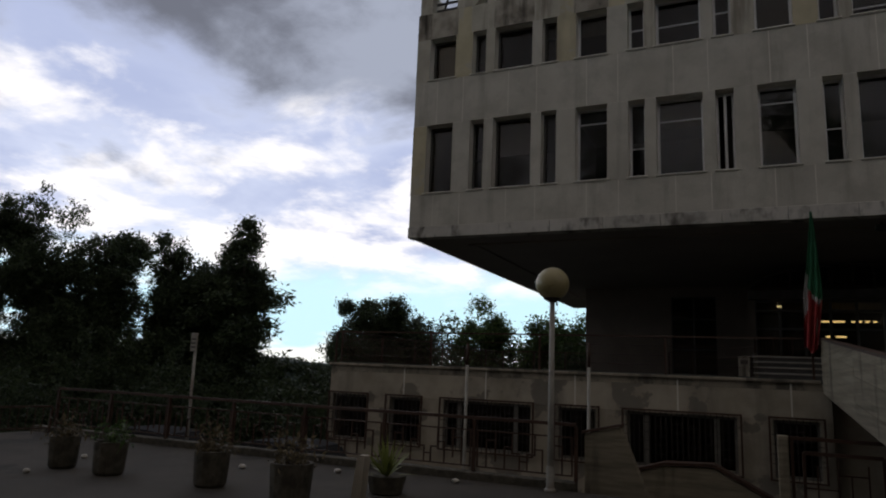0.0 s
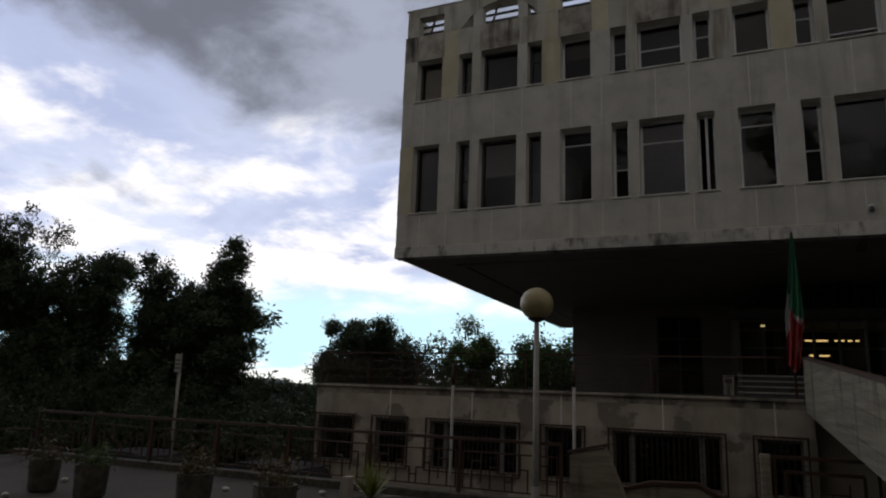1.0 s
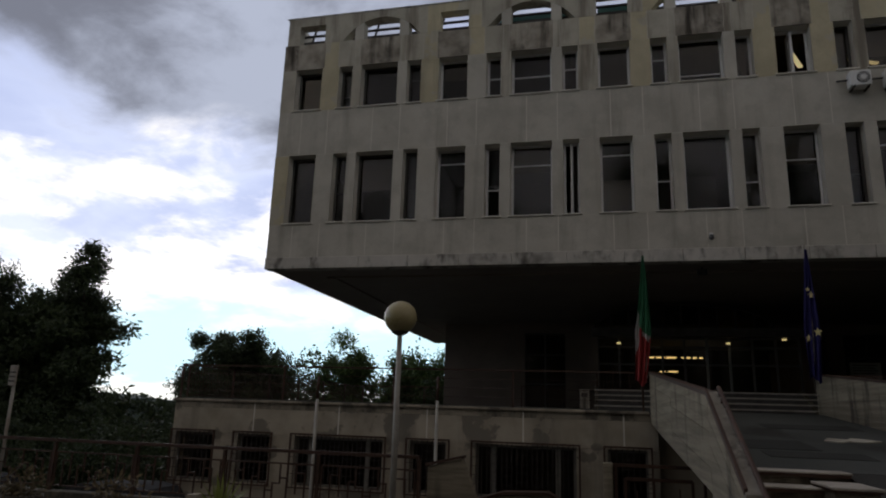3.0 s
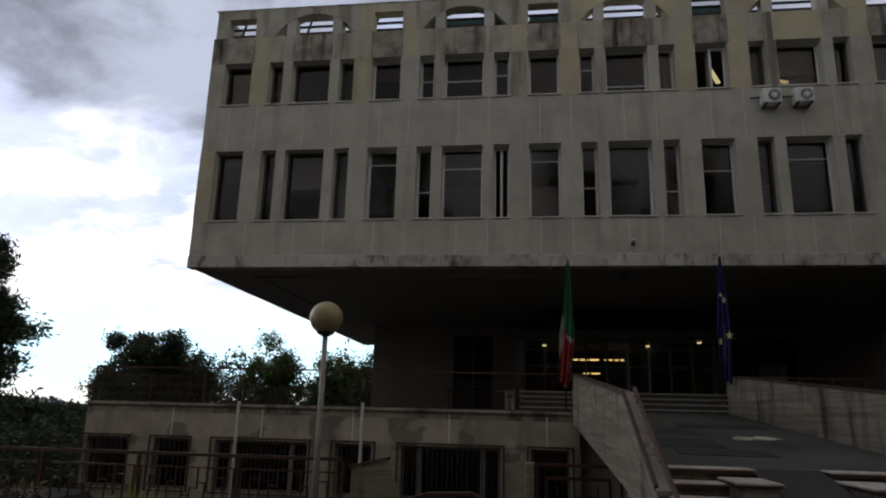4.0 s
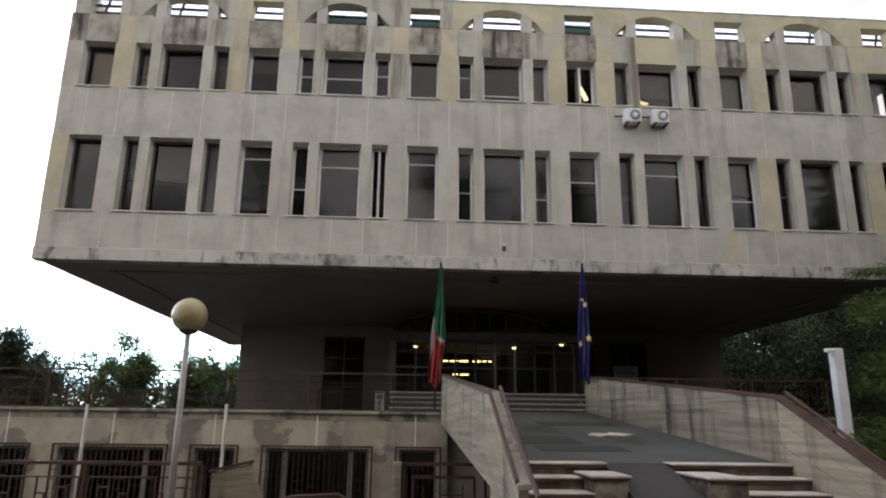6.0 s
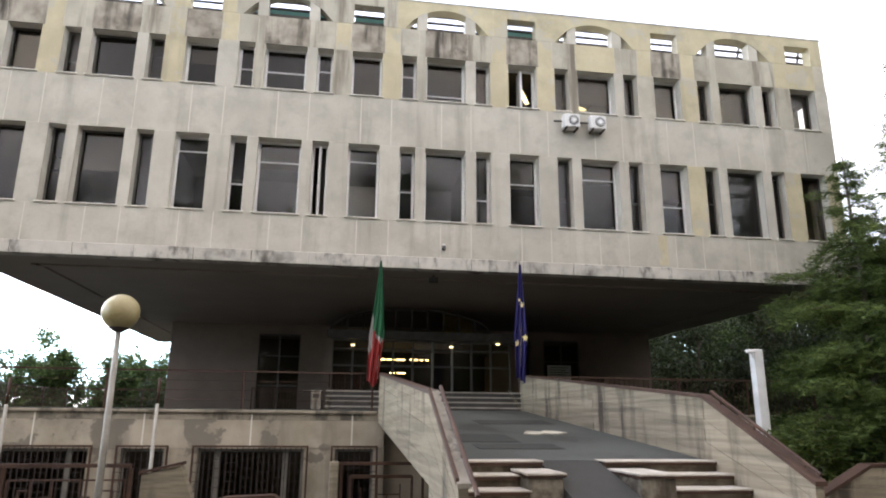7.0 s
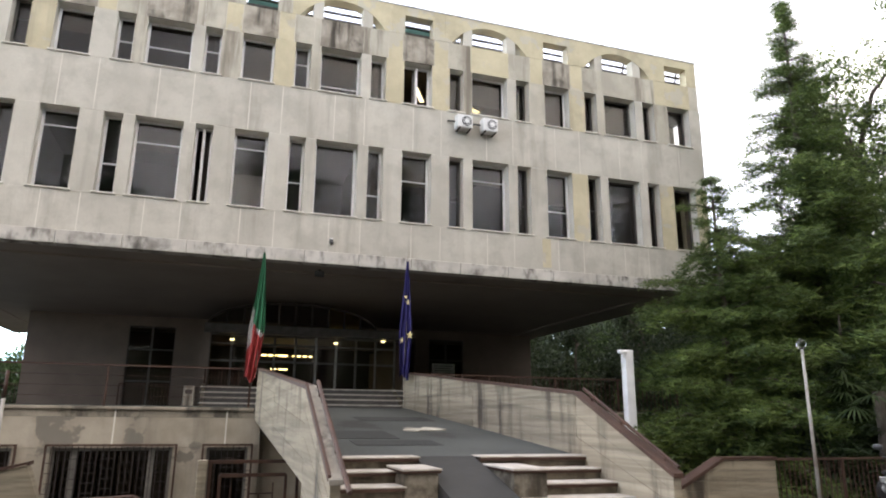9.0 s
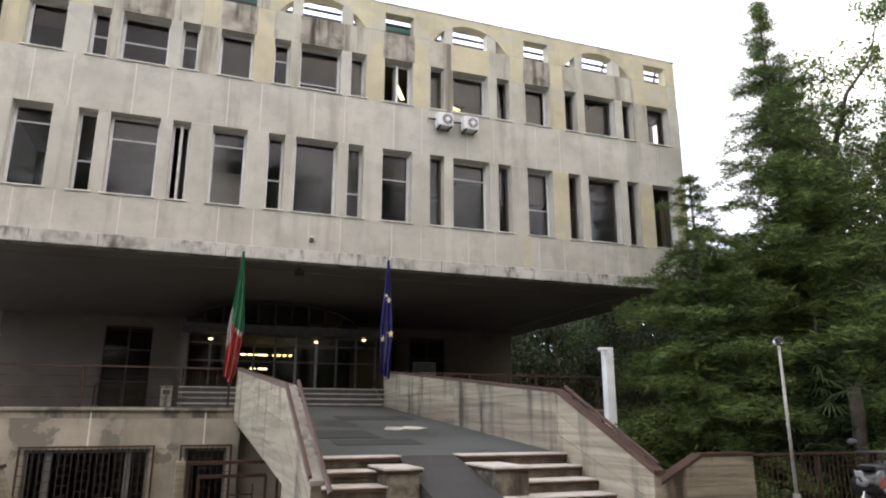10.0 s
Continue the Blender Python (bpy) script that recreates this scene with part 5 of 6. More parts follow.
def bush(at, radius, height, label, leaf, seed, clumps=120, per=24, size=0.4):
    rng = np.random.default_rng(seed)
    ob = thing("bush", at, label, "bush")
    bm = fresh()
    pts, sz = [], []
    for i in range(6):
        a = rng.uniform(0, 6.28)
        limb(bm, at, (at[0] + radius * 0.6 * math.cos(a), at[1] + radius * 0.6 * math.sin(a), at[2] + height * rng.uniform(0.5, 0.85)), 0.03, 0.01, 0.05, rng, 4, 2)
    part("stem", bm, BARK, ob)
    for i in range(clumps):
        a, s, t = rng.uniform(0, 6.28), rng.uniform(0, 1) ** 0.5, rng.uniform(0.05, 1)
        lump = 0.75 + 0.35 * math.sin(3 * a + seed) * math.cos(2.1 * a + 1.3 * seed)
        rr = radius * s * math.sqrt(max(0.05, 1 - (t * 0.95) ** 2)) * (0.7 + 0.5 * lump)
        pts.append((rr * math.cos(a), rr * math.sin(a), height * t * lump)); sz.append(size * rng.uniform(0.6, 1.3))
    crown = new("crown", leaf_mesh("crown", pts, sz, leaf, rng, per=per)); crown.parent = ob
    return ob


G = -1.5
# trees beyond the fence
DK = "dark leafy tree beyond the fence"
broad_tree((-27.0, 18.5, G), 10.0, 3.3, DK, LEAF_DARK, 1, 1350, 0.15, per=72, size=0.36)
broad_tree((-31.5, 17.0, G), 10.3, 3.8, DK, LEAF_DARK, 2, 1200, 0.15, per=69, size=0.36)
broad_tree((-29.5, 21.5, G), 9.0, 3.6, DK, LEAF_DARK, 12, 1050, 0.12, per=60, size=0.36)
broad_tree((-24.8, 20.0, G), 8.6, 2.5, DK, LEAF_DARK, 3, 1080, 0.12, per=90, size=0.34)
broad_tree((-22.6, 21.5, G), 8.4, 2.4, DK, LEAF_DARK, 4, 1050, 0.12, per=90, size=0.34)
broad_tree((-21.0, 23.0, G), 8.0, 2.2, DK, LEAF_DARK, 13, 840, 0.12, per=90, size=0.34)
conifer((-19.3, 22.0, G), 9.3, 2.7, "dark pine with an open ragged crown", LEAF_DARK, 5, whorls=19, droop=0.05, bare=0.12, ragged=0.45, per=44, size=0.62, step=0.3, flat=0.2, long=1.3, thin=0.4)
broad_tree((-16.6, 30.0, G), 6.5, 2.8, "round leafy tree behind the terrace", LEAF_DARK, 6, 1100, 0.2, per=64, size=0.38)
broad_tree((-20.0, 31.0, G), 5.0, 1.6, "small leafy tree behind the terrace", LEAF_DARK, 61, 260, 0.2, per=30)
broad_tree((-15.6, 40.0, G - 0.1), 8.4, 1.7, "slender leafy tree behind the terrace", LEAF_MID, 7, 760, 0.2, per=36)
broad_tree((-12.0, 40.0, G - 0.1), 7.2, 1.6, "thin leafy tree behind the terrace", LEAF_MID, 8, 420, 0.3, per=30)
broad_tree((-9.2, 39.0, G - 0.1), 7.0, 2.0, "leafy tree beside the block", LEAF_MID, 9, 700, 0.2, per=36)
for i, (x, y, r, h) in enumerate(((-33, 16, 3, 4.6), (-28, 15.5, 3, 4.2), (-24, 16.5, 2.6, 4.0), (-20.5, 17, 2.4, 3.8), (-17.5, 18, 2.4, 3.6), (-14.8, 19, 2.2, 3.2), (-13.4, 22, 2.0, 3.2),
                                  (-19, 13.5, 1.8, 2.6), (-16.6, 16.2, 1.6, 2.6), (-12.9, 16.2, 1.4, 2.4), (-23, 27, 2.5, 4.4), (-27, 28, 3, 4.8), (-13.0, 29, 2.2, 4.0), (-9.6, 37, 2.4, 4.6), (-18, 36, 3, 5.0),
                                  (-22.5, 13.6, 1.8, 2.6), (-26.0, 13.2, 2.0, 2.8), (-21.8, 18.5, 2.4, 4.6), (-25.6, 18.0, 2.4, 4.8), (-18.0, 14.8, 1.5, 2.2), (-17.4, 26, 2.2, 4.6), (-27.0, 20.5, 3.0, 6.0), (-23.6, 22.5, 2.6, 5.4))):
    bush((x, y, G), r, h, "dense dark shrub on the slope below the fence", LEAF_DARK, 20 + i, int(120 + 60 * r * h / 3), per=44, size=0.32)

# trees beside the block
conifer((15.4, 14.0, G), 15.4, 4.5, "tall green cedar with drooping sprays", LEAF_FIR, 40, whorls=64, droop=0.30, per=32, size=0.36, step=0.20, ragged=0.4, taper=1.1)
conifer((12.05, 13.8, G), 9.4, 2.75, "young green cedar with drooping branches against the block", LEAF_FIR, 41, whorls=32, droop=0.35, per=44, size=0.30, step=0.18, ragged=0.5)
broad_tree((18.4, 14.8, G), 15.6, 2.7, "tall open tree with feathery leaves", LEAF_FIR, 42, 1000, 0.3, per=38, size=0.36)
broad_tree((21.6, 15.4, G), 16.4, 3.2, "tall open tree with feathery leaves", LEAF_FIR, 43, 900, 0.25, per=38, size=0.38)
# low cedars take the darkened needles, so their shade is painted in
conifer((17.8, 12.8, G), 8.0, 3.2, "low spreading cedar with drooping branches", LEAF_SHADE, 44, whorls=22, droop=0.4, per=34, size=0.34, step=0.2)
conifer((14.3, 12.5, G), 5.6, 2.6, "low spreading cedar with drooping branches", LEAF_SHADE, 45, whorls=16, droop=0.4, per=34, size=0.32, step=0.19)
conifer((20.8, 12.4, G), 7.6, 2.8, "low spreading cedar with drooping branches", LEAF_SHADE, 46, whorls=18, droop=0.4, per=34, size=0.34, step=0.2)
for i, (x, y, h, r) in enumerate(((18.6, 21, 9.0, 2.6), (18.2, 26, 9.4, 2.8), (17.6, 31, 9.4, 2.8), (21.5, 34, 11.5, 3.6), (23.5, 24, 10.5, 3.4), (17.0, 37.5, 10.5, 3.0), (27, 30, 12.5, 4.0), (29, 19, 12, 4), (20.6, 26.8, 10.4, 3.0))):
    broad_tree((x, y, G), h, r, "dark leafy tree in the shade beside the block", LEAF_DARK, 300 + i, 480, 0.1, per=30, size=0.6)
# dark leaf colours of these shrubs carry the shade beside the block
for i, (x, y, r, h, m) in enumerate(((13.4, 12.2, 1.5, 3.4, LEAF_DARK), (16.2, 12.0, 1.7, 3.6, LEAF_DARK), (19.2, 11.9, 1.8, 4.0, LEAF_DARK), (22.5, 12.5, 2.2, 4.6, LEAF_DARK),
                                     (18.4, 19, 2.4, 5.2, LEAF_DARK), (16.6, 23, 2.0, 5.0, LEAF_MID), (16.4, 28.5, 2.2, 5.2, LEAF_DARK), (16.0, 33.5, 2.2, 5.4, LEAF_DARK), (18.5, 25, 3.2, 8.5, LEAF_DARK), (20.5, 31, 3.6, 9.5, LEAF_MID), (18.0, 36, 3.4, 9.0, LEAF_DARK), (16.9, 22.2, 2.0, 8.6, LEAF_DARK), (23.0, 30.5, 3.4, 11.0, LEAF_DARK), (15.9, 19.6, 1.2, 6.4, LEAF_MID), (22.5, 21, 3.4, 8.5, LEAF_DARK),
                                     (17.2, 19.5, 2.0, 6.0, LEAF_DARK), (26, 26, 4.0, 10.0, LEAF_DARK),
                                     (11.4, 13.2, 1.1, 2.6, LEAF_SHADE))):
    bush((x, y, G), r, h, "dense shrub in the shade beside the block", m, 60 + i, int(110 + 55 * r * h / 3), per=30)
for i, (x, y, h, r) in enumerate(((24, 42, 13, 4.5), (30, 44, 15, 5), (36, 40, 15, 5), (20, 44, 12, 4), (32, 33, 13, 4.5), (38, 30, 15, 5), (34, 22, 13, 4.5), (42, 34, 17, 5.5))):
    broad_tree((x, y, G), h, r, "dark tree in the wood behind the block", LEAF_DARK, 340 + i, 520, 0.05, per=14, size=1.3)
for i, (x, y, r, h) in enumerate(((21, 40, 4, 7), (26, 39, 4, 7), (31, 36, 4, 7), (30, 26, 4, 7), (36, 36, 4, 7))):
    bush((x, y, G), r, h, "dark undergrowth of the wood behind the block", LEAF_DARK, 360 + i, 420, per=20, size=0.9)
# low dark growth behind the terrace
for i, (x, r) in enumerate(((-26.5, 2.4), (-22.6, 2.3), (-18.6, 2.4), (-14.8, 2.2), (-11.4, 2.3))):
    bush((x, 43 + (i % 2), G), r, 4.9 + 0.3 * (i % 3) - G, "dark hedge-like growth behind the terrace", LEAF_DARK, 400 + i, 330, per=20, size=0.7)
# trees behind the viewer, seen in the panes; enlarged to block low sky light
for i, (x, y) in enumerate(((-26, -11), (-18, -15), (-10, -13), (-2, -16), (6, -13.5), (14, -15.5), (22, -12), (28, -3), (30, 6))):
    broad_tree((x, y, 0), 18.5 + 1.5 * (i % 3), 5.4, "dark leafy tree across the forecourt", LEAF_DARK, 80 + i, 700, 0.08, per=18, size=1.3)


def palm(at, label, seed):
    rng = np.random.default_rng(seed)
    ob = thing("fan_palm", at, label, "palm")
    x, y, z = at
    bm = fresh()
    limb(bm, at, (x, y, z + 3.7), 0.16, 0.13, 0.02, rng, 10, 6)
    part("trunk", bm, BARK, ob)
    for k in range(15):
        a, e = k * 2.399, rng.uniform(-0.5, 0.9)
        p = Vector((x, y, z + 3.7))
        out = Vector((math.cos(a) * math.cos(e), math.sin(a) * math.cos(e), math.sin(e)))
        hub = p + out * rng.uniform(0.6, 0.95)
        bm = fresh()
        rod(bm, p, hub, 0.018, 0.01, 5)
        side = out.cross(Vector((0, 0, 1))).normalized()
        for j in range(19):
            t = (j - 9) / 9 * 1.9
            d = (out * math.cos(t) + side * math.sin(t)).normalized()
            tip = hub + d * rng.uniform(0.55, 0.72) + Vector((0, 0, -0.14 - 0.1 * abs(t)))
            w = d.cross(Vector((0, 0, 1))).normalized() * 0.024
            m = hub.lerp(tip, 0.5) + Vector((0, 0, 0.05))
            v = [bm.verts.new(q) for q in (hub, m + w, tip, m - w)]
            bm.faces.new(v)
        # frond colour darkened to paint in the shade behind the fence
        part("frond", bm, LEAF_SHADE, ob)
    return ob


palm((13.4, 11.0, -1.5), "fan palm with splayed fronds behind the fence", 7)

# ---- forecourt clutter ----
PLANTERS = ((-6.86, 7.5, 0.29, "dry"), (-8.6, 7.34, 0.28, "green"), (-9.6, 7.36, 0.26, "dry"), (-5.4, 7.3, 0.33, "stalk"))
for i, (x, y, r, what) in enumerate(PLANTERS):
    r *= 0.78
    pot = thing("planter", (x, y, 0), "rough round concrete planter with " + {"dry": "withered", "green": "straggly green", "stalk": "bare pale"}[what] + " plants", "planter", "concrete planters")
    bm = fresh()
    lathe(bm, [(r * 0.8, 0), (r * 0.95, 0.04), (r, 0.2), (r * 1.05, 0.40), (r * 1.05, 0.46), (r * 0.88, 0.46), (r * 0.86, 0.40)], (x, y, 0), 14)
    part("pot", bm, POT, pot)
    rng = np.random.default_rng(200 + i)
    pts = [(rng.normal() * r * 0.5, rng.normal() * r * 0.5, 0.42 + abs(rng.normal()) * 0.13) for _ in range(26)]
    o = new("foliage", leaf_mesh("foliage", pts, [0.16] * 26, {"dry": DRY, "green": LEAF_MID, "stalk": DRY}[what], rng, per=10, long=1.6)); o.parent = pot
    bm = fresh()
    for k in range(7):
        a = rng.uniform(0, 6.28)
        rod(bm, (x, y, 0.38), (x + 0.2 * math.cos(a), y + 0.2 * math.sin(a), 0.5 + rng.uniform(0.08, 0.28)), 0.008, 0.003, 4)
    part("stem", bm, BARK, pot)
pot = thing("potted_yucca", (-4.72, 8.5, 0), "spiky yellow-green plant in a low pot by the fence", "plant")
bm = fresh()
lathe(bm, [(0.18, 0), (0.22, 0.02), (0.26, 0.2), (0.27, 0.24), (0.22, 0.24)], (-4.72, 8.5, 0), 14)
part("pot", bm, POT, pot)
rng = np.random.default_rng(5)
for k in range(46):
    a, e = rng.uniform(0, 6.28), rng.uniform(0.25, 1.35)
    L = rng.uniform(0.4, 0.68)
    hub = Vector((-4.72, 8.5, 0.2))
    d = Vector((math.cos(a) * math.cos(e), math.sin(a) * math.cos(e), math.sin(e)))
    w = d.cross(Vector((0, 0, 1))).normalized() * 0.022
    bm = fresh()
    v = [bm.verts.new(q) for q in (hub - w * 0.5, hub + d * L * 0.5 - w, hub + d * L + Vector((0, 0, -0.05)), hub + d * L * 0.5 + w, hub + w * 0.5)]
    bm.faces.new(v)
    part("blade", bm, LEAF_YELLOW, pot)
stone = thing("bollard", (-4.72, 7.8, 0), "short pale concrete bollard leaning by the planters", "bollard")
bm = fresh()
prism(bm, [(-4.80, 0), (-4.66, 0), (-4.62, 0.56), (-4.73, 0.56)], "y", 7.73, 7.87)
part("post", bm, PLASTER, stone)
for i, (x, y) in enumerate(((-9.5, 6.75), (-7.6, 9.0), (-6.2, 9.6), (-4.3, 9.9), (-10.2, 8.2))):
    bm = fresh()
    bmesh.ops.create_icosphere(bm, subdivisions=2, radius=0.05, matrix=Matrix.Translation((x, y, 0.035)) @ Matrix.Diagonal((1.3, 0.9, 0.7, 1)))
    for v in bm.verts:
        v.co += Vector((noise.noise(v.co * 30 + Vector((i, 0, 0))), noise.noise(v.co * 30 + Vector((0, i, 5))), 0)) * 0.02
    tagged(part("litter", bm, TERRAZZO, at=(x, y, 0)), "crumpled pale scrap of litter on the asphalt", "litter", "litter scraps")

def parked_car(x, y, z, paint, label):
    """A small hatchback, side on along x."""
    car = thing("parked_car", (x, y, z), label, "car", "parked cars")
    bm = fresh()
    prism(bm, [(x - 1.85, z + 0.28), (x + 1.85, z + 0.28), (x + 1.9, z + 0.62), (x + 1.75, z + 0.86), (x - 1.0, z + 0.90), (x - 1.75, z + 0.76), (x - 1.9, z + 0.5)], "y", y - 0.80, y + 0.80)
    bmesh.ops.bevel(bm, geom=list(bm.edges), offset=0.06, segments=2, affect="EDGES")
    part("body", bm, paint, car)
    bm = fresh()
    prism(bm, [(x - 0.95, z + 0.87), (x + 1.72, z + 0.84), (x + 1.35, z + 1.36), (x + 0.9, z + 1.43), (x - 0.25, z + 1.43), (x - 0.55, z + 1.34)], "y", y - 0.68, y + 0.68)
    bmesh.ops.bevel(bm, geom=list(bm.edges), offset=0.05, segments=2, affect="EDGES")
    part("cabin", bm, paint, car)
    for xa, xb in ((-0.5, 0.3), (0.4, 1.25)):
        bm = fresh()
        prism(bm, [(x + xa, z + 0.93), (x + xb, z + 0.93), (x + xb - 0.08, z + 1.31), (x + xa + 0.14, z + 1.31)], "y", y - 0.69, y + 0.69)
        part("side_window", bm, BLACK_PAINT, car)
    for dx in (-1.2, 1.2):
        for dy in (-0.74, 0.74):
            bm = fresh()
            m = Matrix.Translation((x + dx, y + dy, z + 0.30)) @ Matrix.Rotation(radians(90), 4, "X")
            bmesh.ops.create_cone(bm, cap_ends=True, segments=20, radius1=0.30, radius2=0.30, depth=0.18, matrix=m)
            wheel = part("wheel", bm, PLASTIC, car)
            bm = fresh()
            m = Matrix.Translation((x + dx, y + dy * 1.13, z + 0.30)) @ Matrix.Rotation(radians(90), 4, "X")
            bmesh.ops.create_cone(bm, cap_ends=True, segments=16, radius1=0.18, radius2=0.18, depth=0.03, matrix=m)
            part("rim", bm, ALU, wheel)
    return car


parked_car(-14.6, 13.4, G, GREY_PAINT, "small grey parked car below the fence")
parked_car(-10.4, 13.5, G, GREY_PAINT, "small grey parked car below the fence")

# ---- right-hand forecourt edge ----
wall = thing("wall_forecourt", (8.7, 9.9, 0), "board-marked concrete wall with a red-brown coping beside the stairs", "wall", kind="structure")
for i in range(6):
    z0, z1 = i * 0.156, (i + 1) * 0.156
    def left_at(z):
        return 7.1 if z <= 0.33 else 7.1 + (z - 0.33) / 0.61 * 1.2
    bm = fresh()
    prism(bm, [(left_at(z0), z0 + 0.003), (9.36, z0 + 0.003), (9.36, z1 - 0.003), (left_at(min(z1, 0.94)), z1 - 0.003)], "y", 9.8 - 0.004 * (i % 3), 10.02)
    part("board_course", bm, BOARDED, wall)
bm = fresh()
prism(bm, [(7.12, -0.6), (7.12, 0.32), (8.3, 0.92), (9.35, 0.92), (9.35, -0.6)], "y", 9.81, 10.01)
part("core", bm, GRIME, wall)
bm = fresh()
bar(bm, (7.08, 9.91, 0.35), (8.3, 9.91, 0.962), 0.27, 0.045)
bar(bm, (8.3, 9.91, 0.965), (9.4, 9.91, 0.965), 0.27, 0.045)
part("coping", bm, COPING, wall)
railing("railing_forecourt", (9.42, 9.9), (15.5, 9.9), 0.06, 0.96, 1.5, 0.11, "dark rusty barred fence along the forecourt", seat=0.0)
bm = fresh()
box(bm, 5.04, 7.1, 9.7, 9.9, -1.5, 0.02)
tagged(part("kerb_east", bm, GRIME), "stained concrete edge beside the bridge", "kerb", kind="structure")

scooter = thing("motor_scooter", (11.75, 8.7, 0), "parked black and red motor scooter with round mirrors", "scooter")
sx, sy = 11.75, 8.7
for dx, nm in ((0.62, "front_wheel"), (-0.62, "rear_wheel")):
    bm = fresh()
    m = Matrix.Translation((sx + dx, sy, 0.25)) @ Matrix.Rotation(radians(90), 4, "X")
    bmesh.ops.create_cone(bm, cap_ends=True, segments=24, radius1=0.25, radius2=0.25, depth=0.11, matrix=m)
    bmesh.ops.bevel(bm, geom=list(bm.edges), offset=0.03, segments=2, affect="EDGES")
    wheel = part(nm, bm, PLASTIC, scooter)
    bm = fresh()
    m = Matrix.Translation((sx + dx, sy - 0.06, 0.25)) @ Matrix.Rotation(radians(90), 4, "X")
    bmesh.ops.create_cone(bm, cap_ends=True, segments=18, radius1=0.14, radius2=0.12, depth=0.02, matrix=m)
    part("rim", bm, ALU, wheel)
bm = fresh()
prism(bm, [(sx + 0.52, 0.42), (sx + 0.40, 0.30), (sx - 0.1, 0.24), (sx - 0.70, 0.34), (sx - 0.88, 0.52), (sx - 0.80, 0.66), (sx - 0.5, 0.76), (sx - 0.1, 0.74),
           (sx - 0.05, 0.36), (sx + 0.28, 0.38), (sx + 0.34, 0.86), (sx + 0.46, 0.86)], "y", sy - 0.19, sy + 0.19)
bmesh.ops.bevel(bm, geom=list(bm.edges), offset=0.05, segments=3, affect="EDGES")
part("body", bm, BLACK_PAINT, scooter, smooth=True)
bm = fresh()
prism(bm, [(sx - 0.78, 0.52), (sx - 0.30, 0.50), (sx - 0.12, 0.62), (sx - 0.45, 0.66), (sx - 0.72, 0.60)], "y", sy - 0.20, sy + 0.20)
part("side_panel", bm, RED_PAINT, scooter, "red side panel")
bm = fresh()
prism(bm, [(sx + 0.02, 0.745), (sx - 0.60, 0.77), (sx - 0.66, 0.83), (sx - 0.3, 0.84), (sx - 0.02, 0.80)], "y", sy - 0.14, sy + 0.14)
bmesh.ops.bevel(bm, geom=list(bm.edges), offset=0.025, segments=2, affect="EDGES")
part("seat", bm, PLASTIC, scooter)
bm = fresh()
bmesh.ops.create_uvsphere(bm, u_segments=18, v_segments=12, radius=0.075, matrix=Matrix.Translation((sx - 0.90, sy, 0.60)) @ Matrix.Diagonal((0.6, 1.2, 1, 1)))
part("tail_lamp", bm, DOOR_METAL, scooter, "pale round tail lamp", smooth=True)
bm = fresh()
bar(bm, (sx - 0.84, sy, 0.56), (sx - 1.10, sy, 0.70), 0.03, 0.015)
part("plate_bracket", bm, PLASTIC, scooter)
bm = fresh()
bar(bm, (sx - 1.17, sy - 0.03, 0.78), (sx - 1.09, sy - 0.03, 0.69), 0.11, 0.008)
plate = part("number_plate", bm, WHITE_METAL, scooter)
bm = fresh()
bar(bm, (sx - 1.14, sy - 0.03, 0.765), (sx - 1.11, sy - 0.03, 0.72), 0.07, 0.014)
part("plate_bar", bm, PLASTIC, plate)
bm = fresh()
box(bm, sx - 1.02, sx - 0.96, sy - 0.03, sy + 0.03, 0.36, 0.39, 0.008)
bar(bm, (sx - 0.98, sy, 0.38), (sx - 0.88, sy, 0.46), 0.02, 0.02)
part("reflector", bm, WHITE_METAL, scooter)
bm = fresh()
rod(bm, (sx + 0.40, sy, 0.82), (sx + 0.36, sy, 1.0), 0.025)
rod(bm, (sx + 0.34, sy - 0.34, 1.0), (sx + 0.34, sy + 0.34, 1.0), 0.016)
part("handlebar", bm, PLASTIC, scooter)
bm = fresh()
rod(bm, (sx + 0.60, sy - 0.07, 0.25), (sx + 0.42, sy - 0.07, 0.85), 0.022)
part("fork", bm, ALU, scooter)
for q in (-1, 1):
    bm = fresh()
    rod(bm, (sx + 0.34, sy + q * 0.26, 1.0), (sx + 0.20, sy + q * 0.34, 1.13), 0.007, sides=6)
    bmesh.ops.create_uvsphere(bm, u_segments=14, v_segments=10, radius=0.065, matrix=Matrix.Translation((sx + 0.18, sy + q * 0.35, 1.17)) @ Matrix.Diagonal((0.5, 1.2, 0.8, 1)))
    part("mirror", bm, PLASTIC, scooter, smooth=True)

scooter.location, scooter.rotation_euler = (10.85, 8.7, 0), (0, 0, radians(25))

# ---- house behind the trees ----
HX, HY = 58.0, 40.0
house = thing("house", (HX, HY, -2), "ochre rendered house with a tiled roof behind the trees", "house")
bm = fresh()
box(bm, HX - 9, HX + 9, HY, HY + 10, -3.0, 14.5)
part("wall", bm, HOUSE_WALL, house)
bm = fresh()
prism(bm, [(HY - 0.6, 14.5), (HY + 10.6, 14.5), (HY + 5, 17.2)], "x", HX - 9.6, HX + 9.6)
part("roof", bm, TILES, house)
for i in range(5):
    for z in (6.0, 9.2, 12.0):
        x = HX - 7 + i * 3.5
        bm = fresh()
        box(bm, x - 0.65, x + 0.65, HY - 0.06, HY + 0.05, z - 0.08, z + 1.7)
        w = part("window", bm, WHITE_METAL, house)
        bm = fresh()
        box(bm, x - 0.55, x + 0.55, HY - 0.08, HY - 0.065, z, z + 1.6)
        part("pane", bm, DARK_FRAME, w)
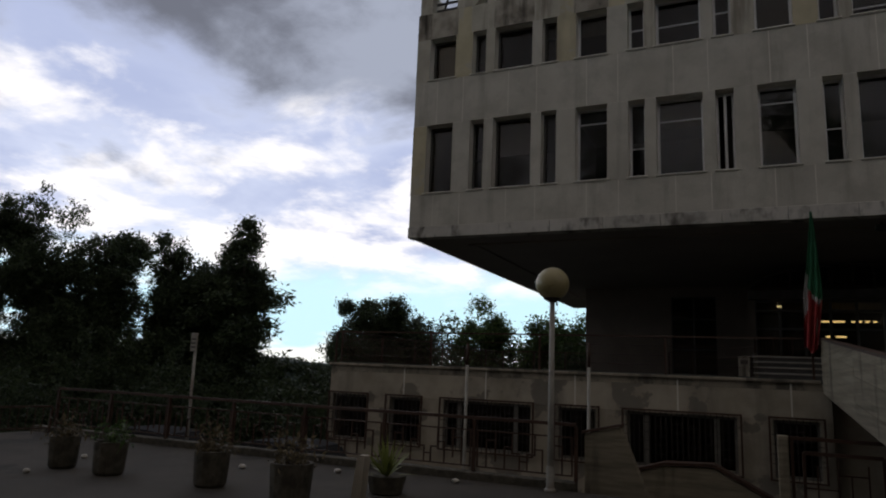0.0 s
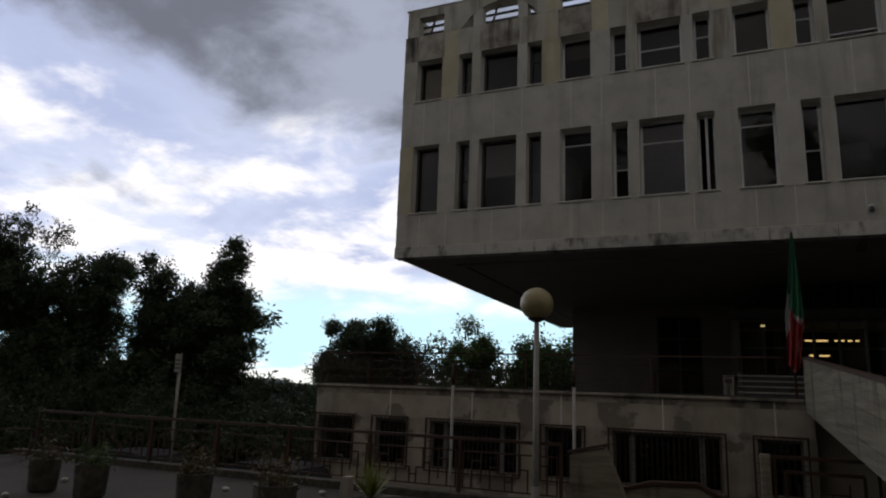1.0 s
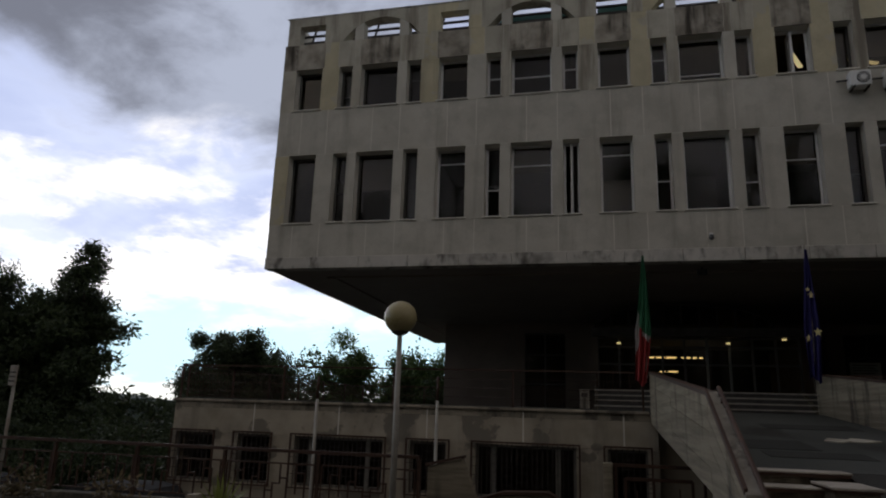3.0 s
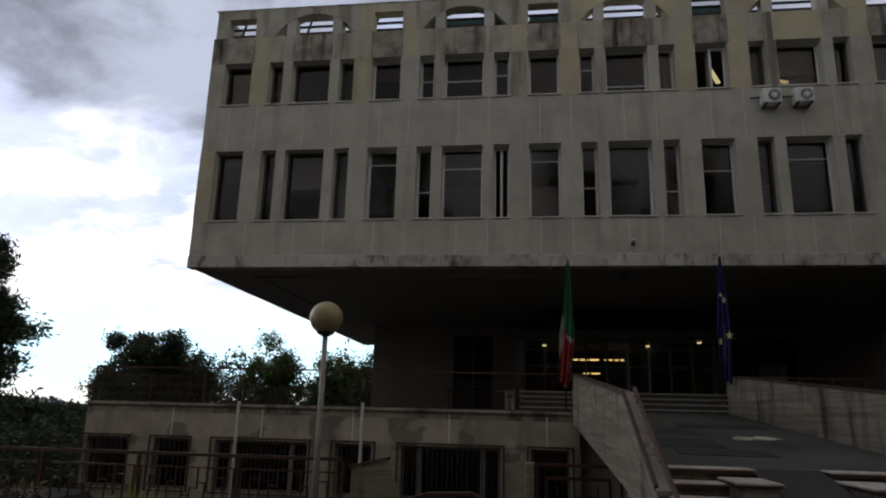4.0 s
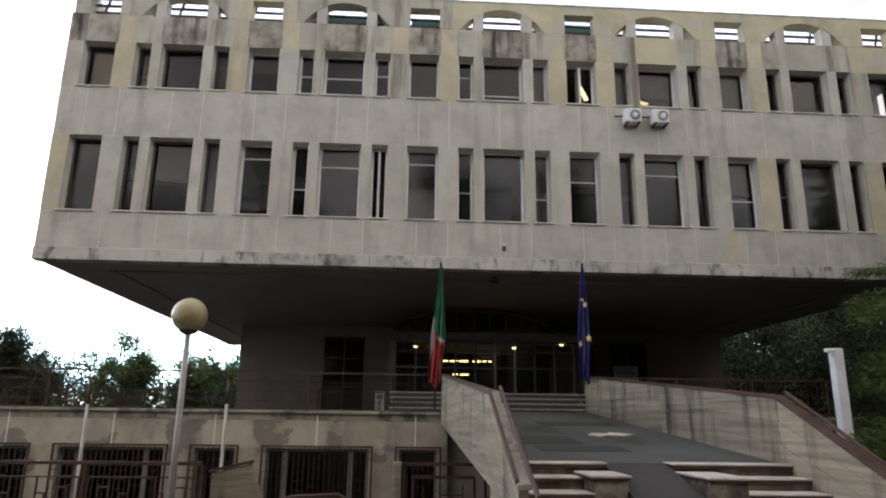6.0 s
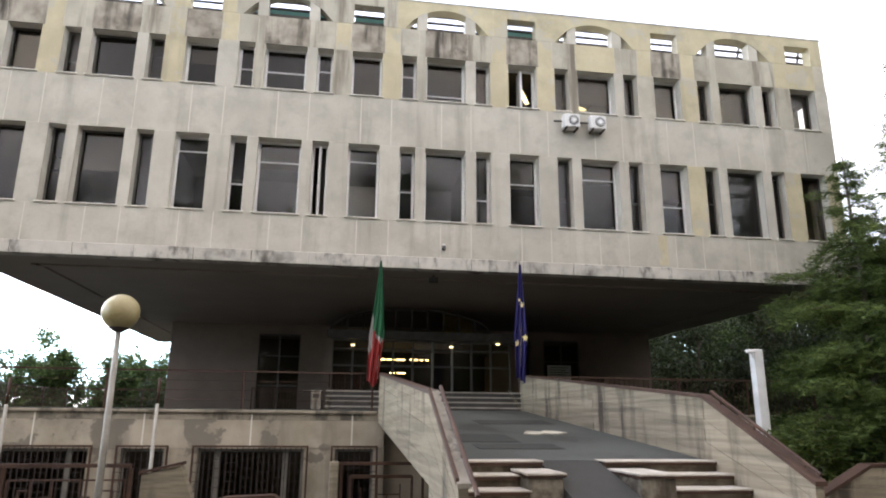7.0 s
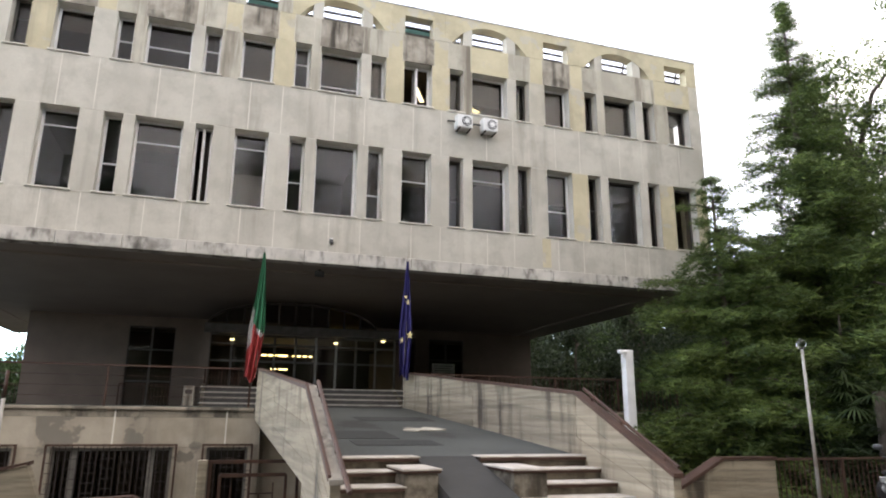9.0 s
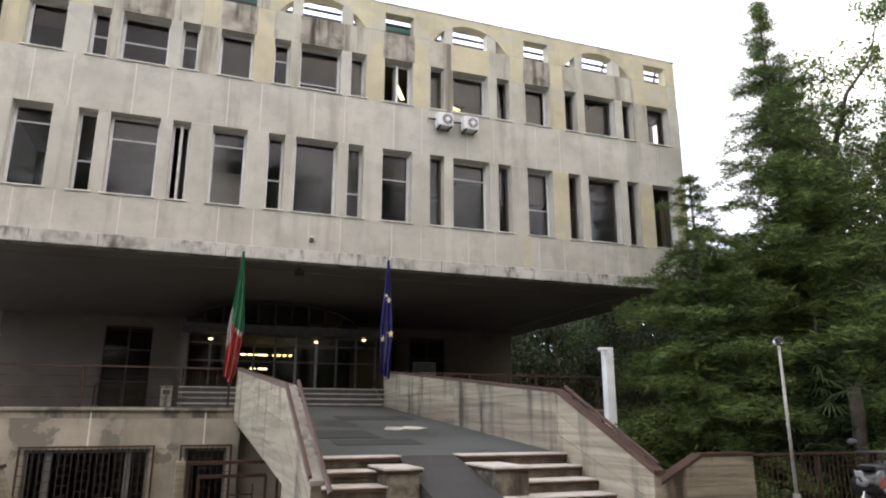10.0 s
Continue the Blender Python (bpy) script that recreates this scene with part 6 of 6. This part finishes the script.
for z in (6.0, 9.2, 12.0):
    for y in (HY + 2.5, HY + 6.5):
        bm = fresh()
        box(bm, HX - 9.07, HX - 8.98, y - 0.55, y + 0.55, z, z + 1.6)
        part("shutter", bm, TEAL, house)

# ---- facade panels ----
joints = [X0]
k = -6
while True:
    m = MID + 2.2 * k
    k += 1
    for j in (m - 0.12, m + 0.70):
        if X0 + 0.15 < j < X1 - 0.15:
            joints.append(j)
    if m > X1:
        break
joints.append(X1)
BANDS = ((Z_LEDGE + 0.004, ROWS[0][0] - 0.045, 0), (ROWS[0][1], ROWS[1][0] - 0.045, 1))
for z0, z1, b in BANDS:
    for i, (xa, xb) in enumerate(zip(joints, joints[1:])):
        bm = fresh()
        box(bm, xa + 0.012, xb - 0.012, Y0 - 0.006, Y0 + 0.021, z0 + 0.008, z1 - 0.006)
        part("concrete_panel", bm, CONCRETE, office)
bm = fresh()
box(bm, 8.75, 9.02, Y0 - 0.009, Y0 - 0.0055, 5.75, 6.6)
part("repaired_strip", bm, CREAM, office)
# band over the upper windows: plain blocks under the openings, cream between them
for i, (a, b, size) in enumerate(WINDOWS):
    nxt = WINDOWS[i + 1][0] if i + 1 < len(WINDOWS) else X1
    bm = fresh()
    box(bm, a - 0.05, b + 0.05, Y0 - 0.006, Y0 + 0.021, ROWS[1][1], Z_PAR - 0.002)
    part("spandrel_block", bm, CREAM if (6.0 < a < 9.0 and size == "wide") or a > 12.5 else GRIME if size != "narrow" and a < 10.5 else WEATHERED, office)
    if nxt - b > 0.12:
        bm = fresh()
        box(bm, b + 0.056, nxt - 0.056, Y0 - 0.005, Y0 + 0.021, ROWS[1][1], Z_PAR - 0.002)
        part("spandrel_block", bm, CREAM if nxt - b > 0.45 else WEATHERED, office)
bm = fresh()
box(bm, X0, WINDOWS[0][0] - 0.056, Y0 - 0.005, Y0 + 0.021, ROWS[1][1], Z_PAR - 0.002)
part("spandrel_block", bm, GRIME, office)
CREAM_UP, CREAM_LOW = (1, 4, 9, 12, 13, 17), (0, 17, 20, 21)
for row, (z0, z1) in enumerate(ROWS):
    for i, (a, b) in enumerate(PIERS):
        bm = fresh()
        box(bm, a, b, Y0 - 0.004, Y0 + 0.021, z0 - 0.045, z1 - 0.003)
        part("pier_panel", bm, CREAM if i in (CREAM_LOW if row == 0 else CREAM_UP) else WEATHERED if row == 1 and i % 2 == 0 else CONCRETE, office)
# lamps in two upper rooms
for x, y, z, ang in ((5.44, 18.5, 11.25, 62), (7.22, 18.9, 11.28, 25)):
    lamp = thing("office_lamp", (x, y, 11.9), "lit fluorescent lamp hanging in an office", "lamp", "office lamps")
    bm = fresh()
    c, s = math.cos(radians(ang)), math.sin(radians(ang))
    bar(bm, (x - 0.45 * c, y - 0.45 * s, z), (x + 0.45 * c, y + 0.45 * s, z), 0.12, 0.035)
    part("tube", bm, TUBE_WHITE, lamp)
    bm = fresh()
    for q in (-0.3, 0.3):
        rod(bm, (x + q * c, y + q * s, z + 0.016), (x + q * c, y + q * s, 11.95), 0.006, sides=5)
    part("stem", bm, DARK_IRON, lamp)
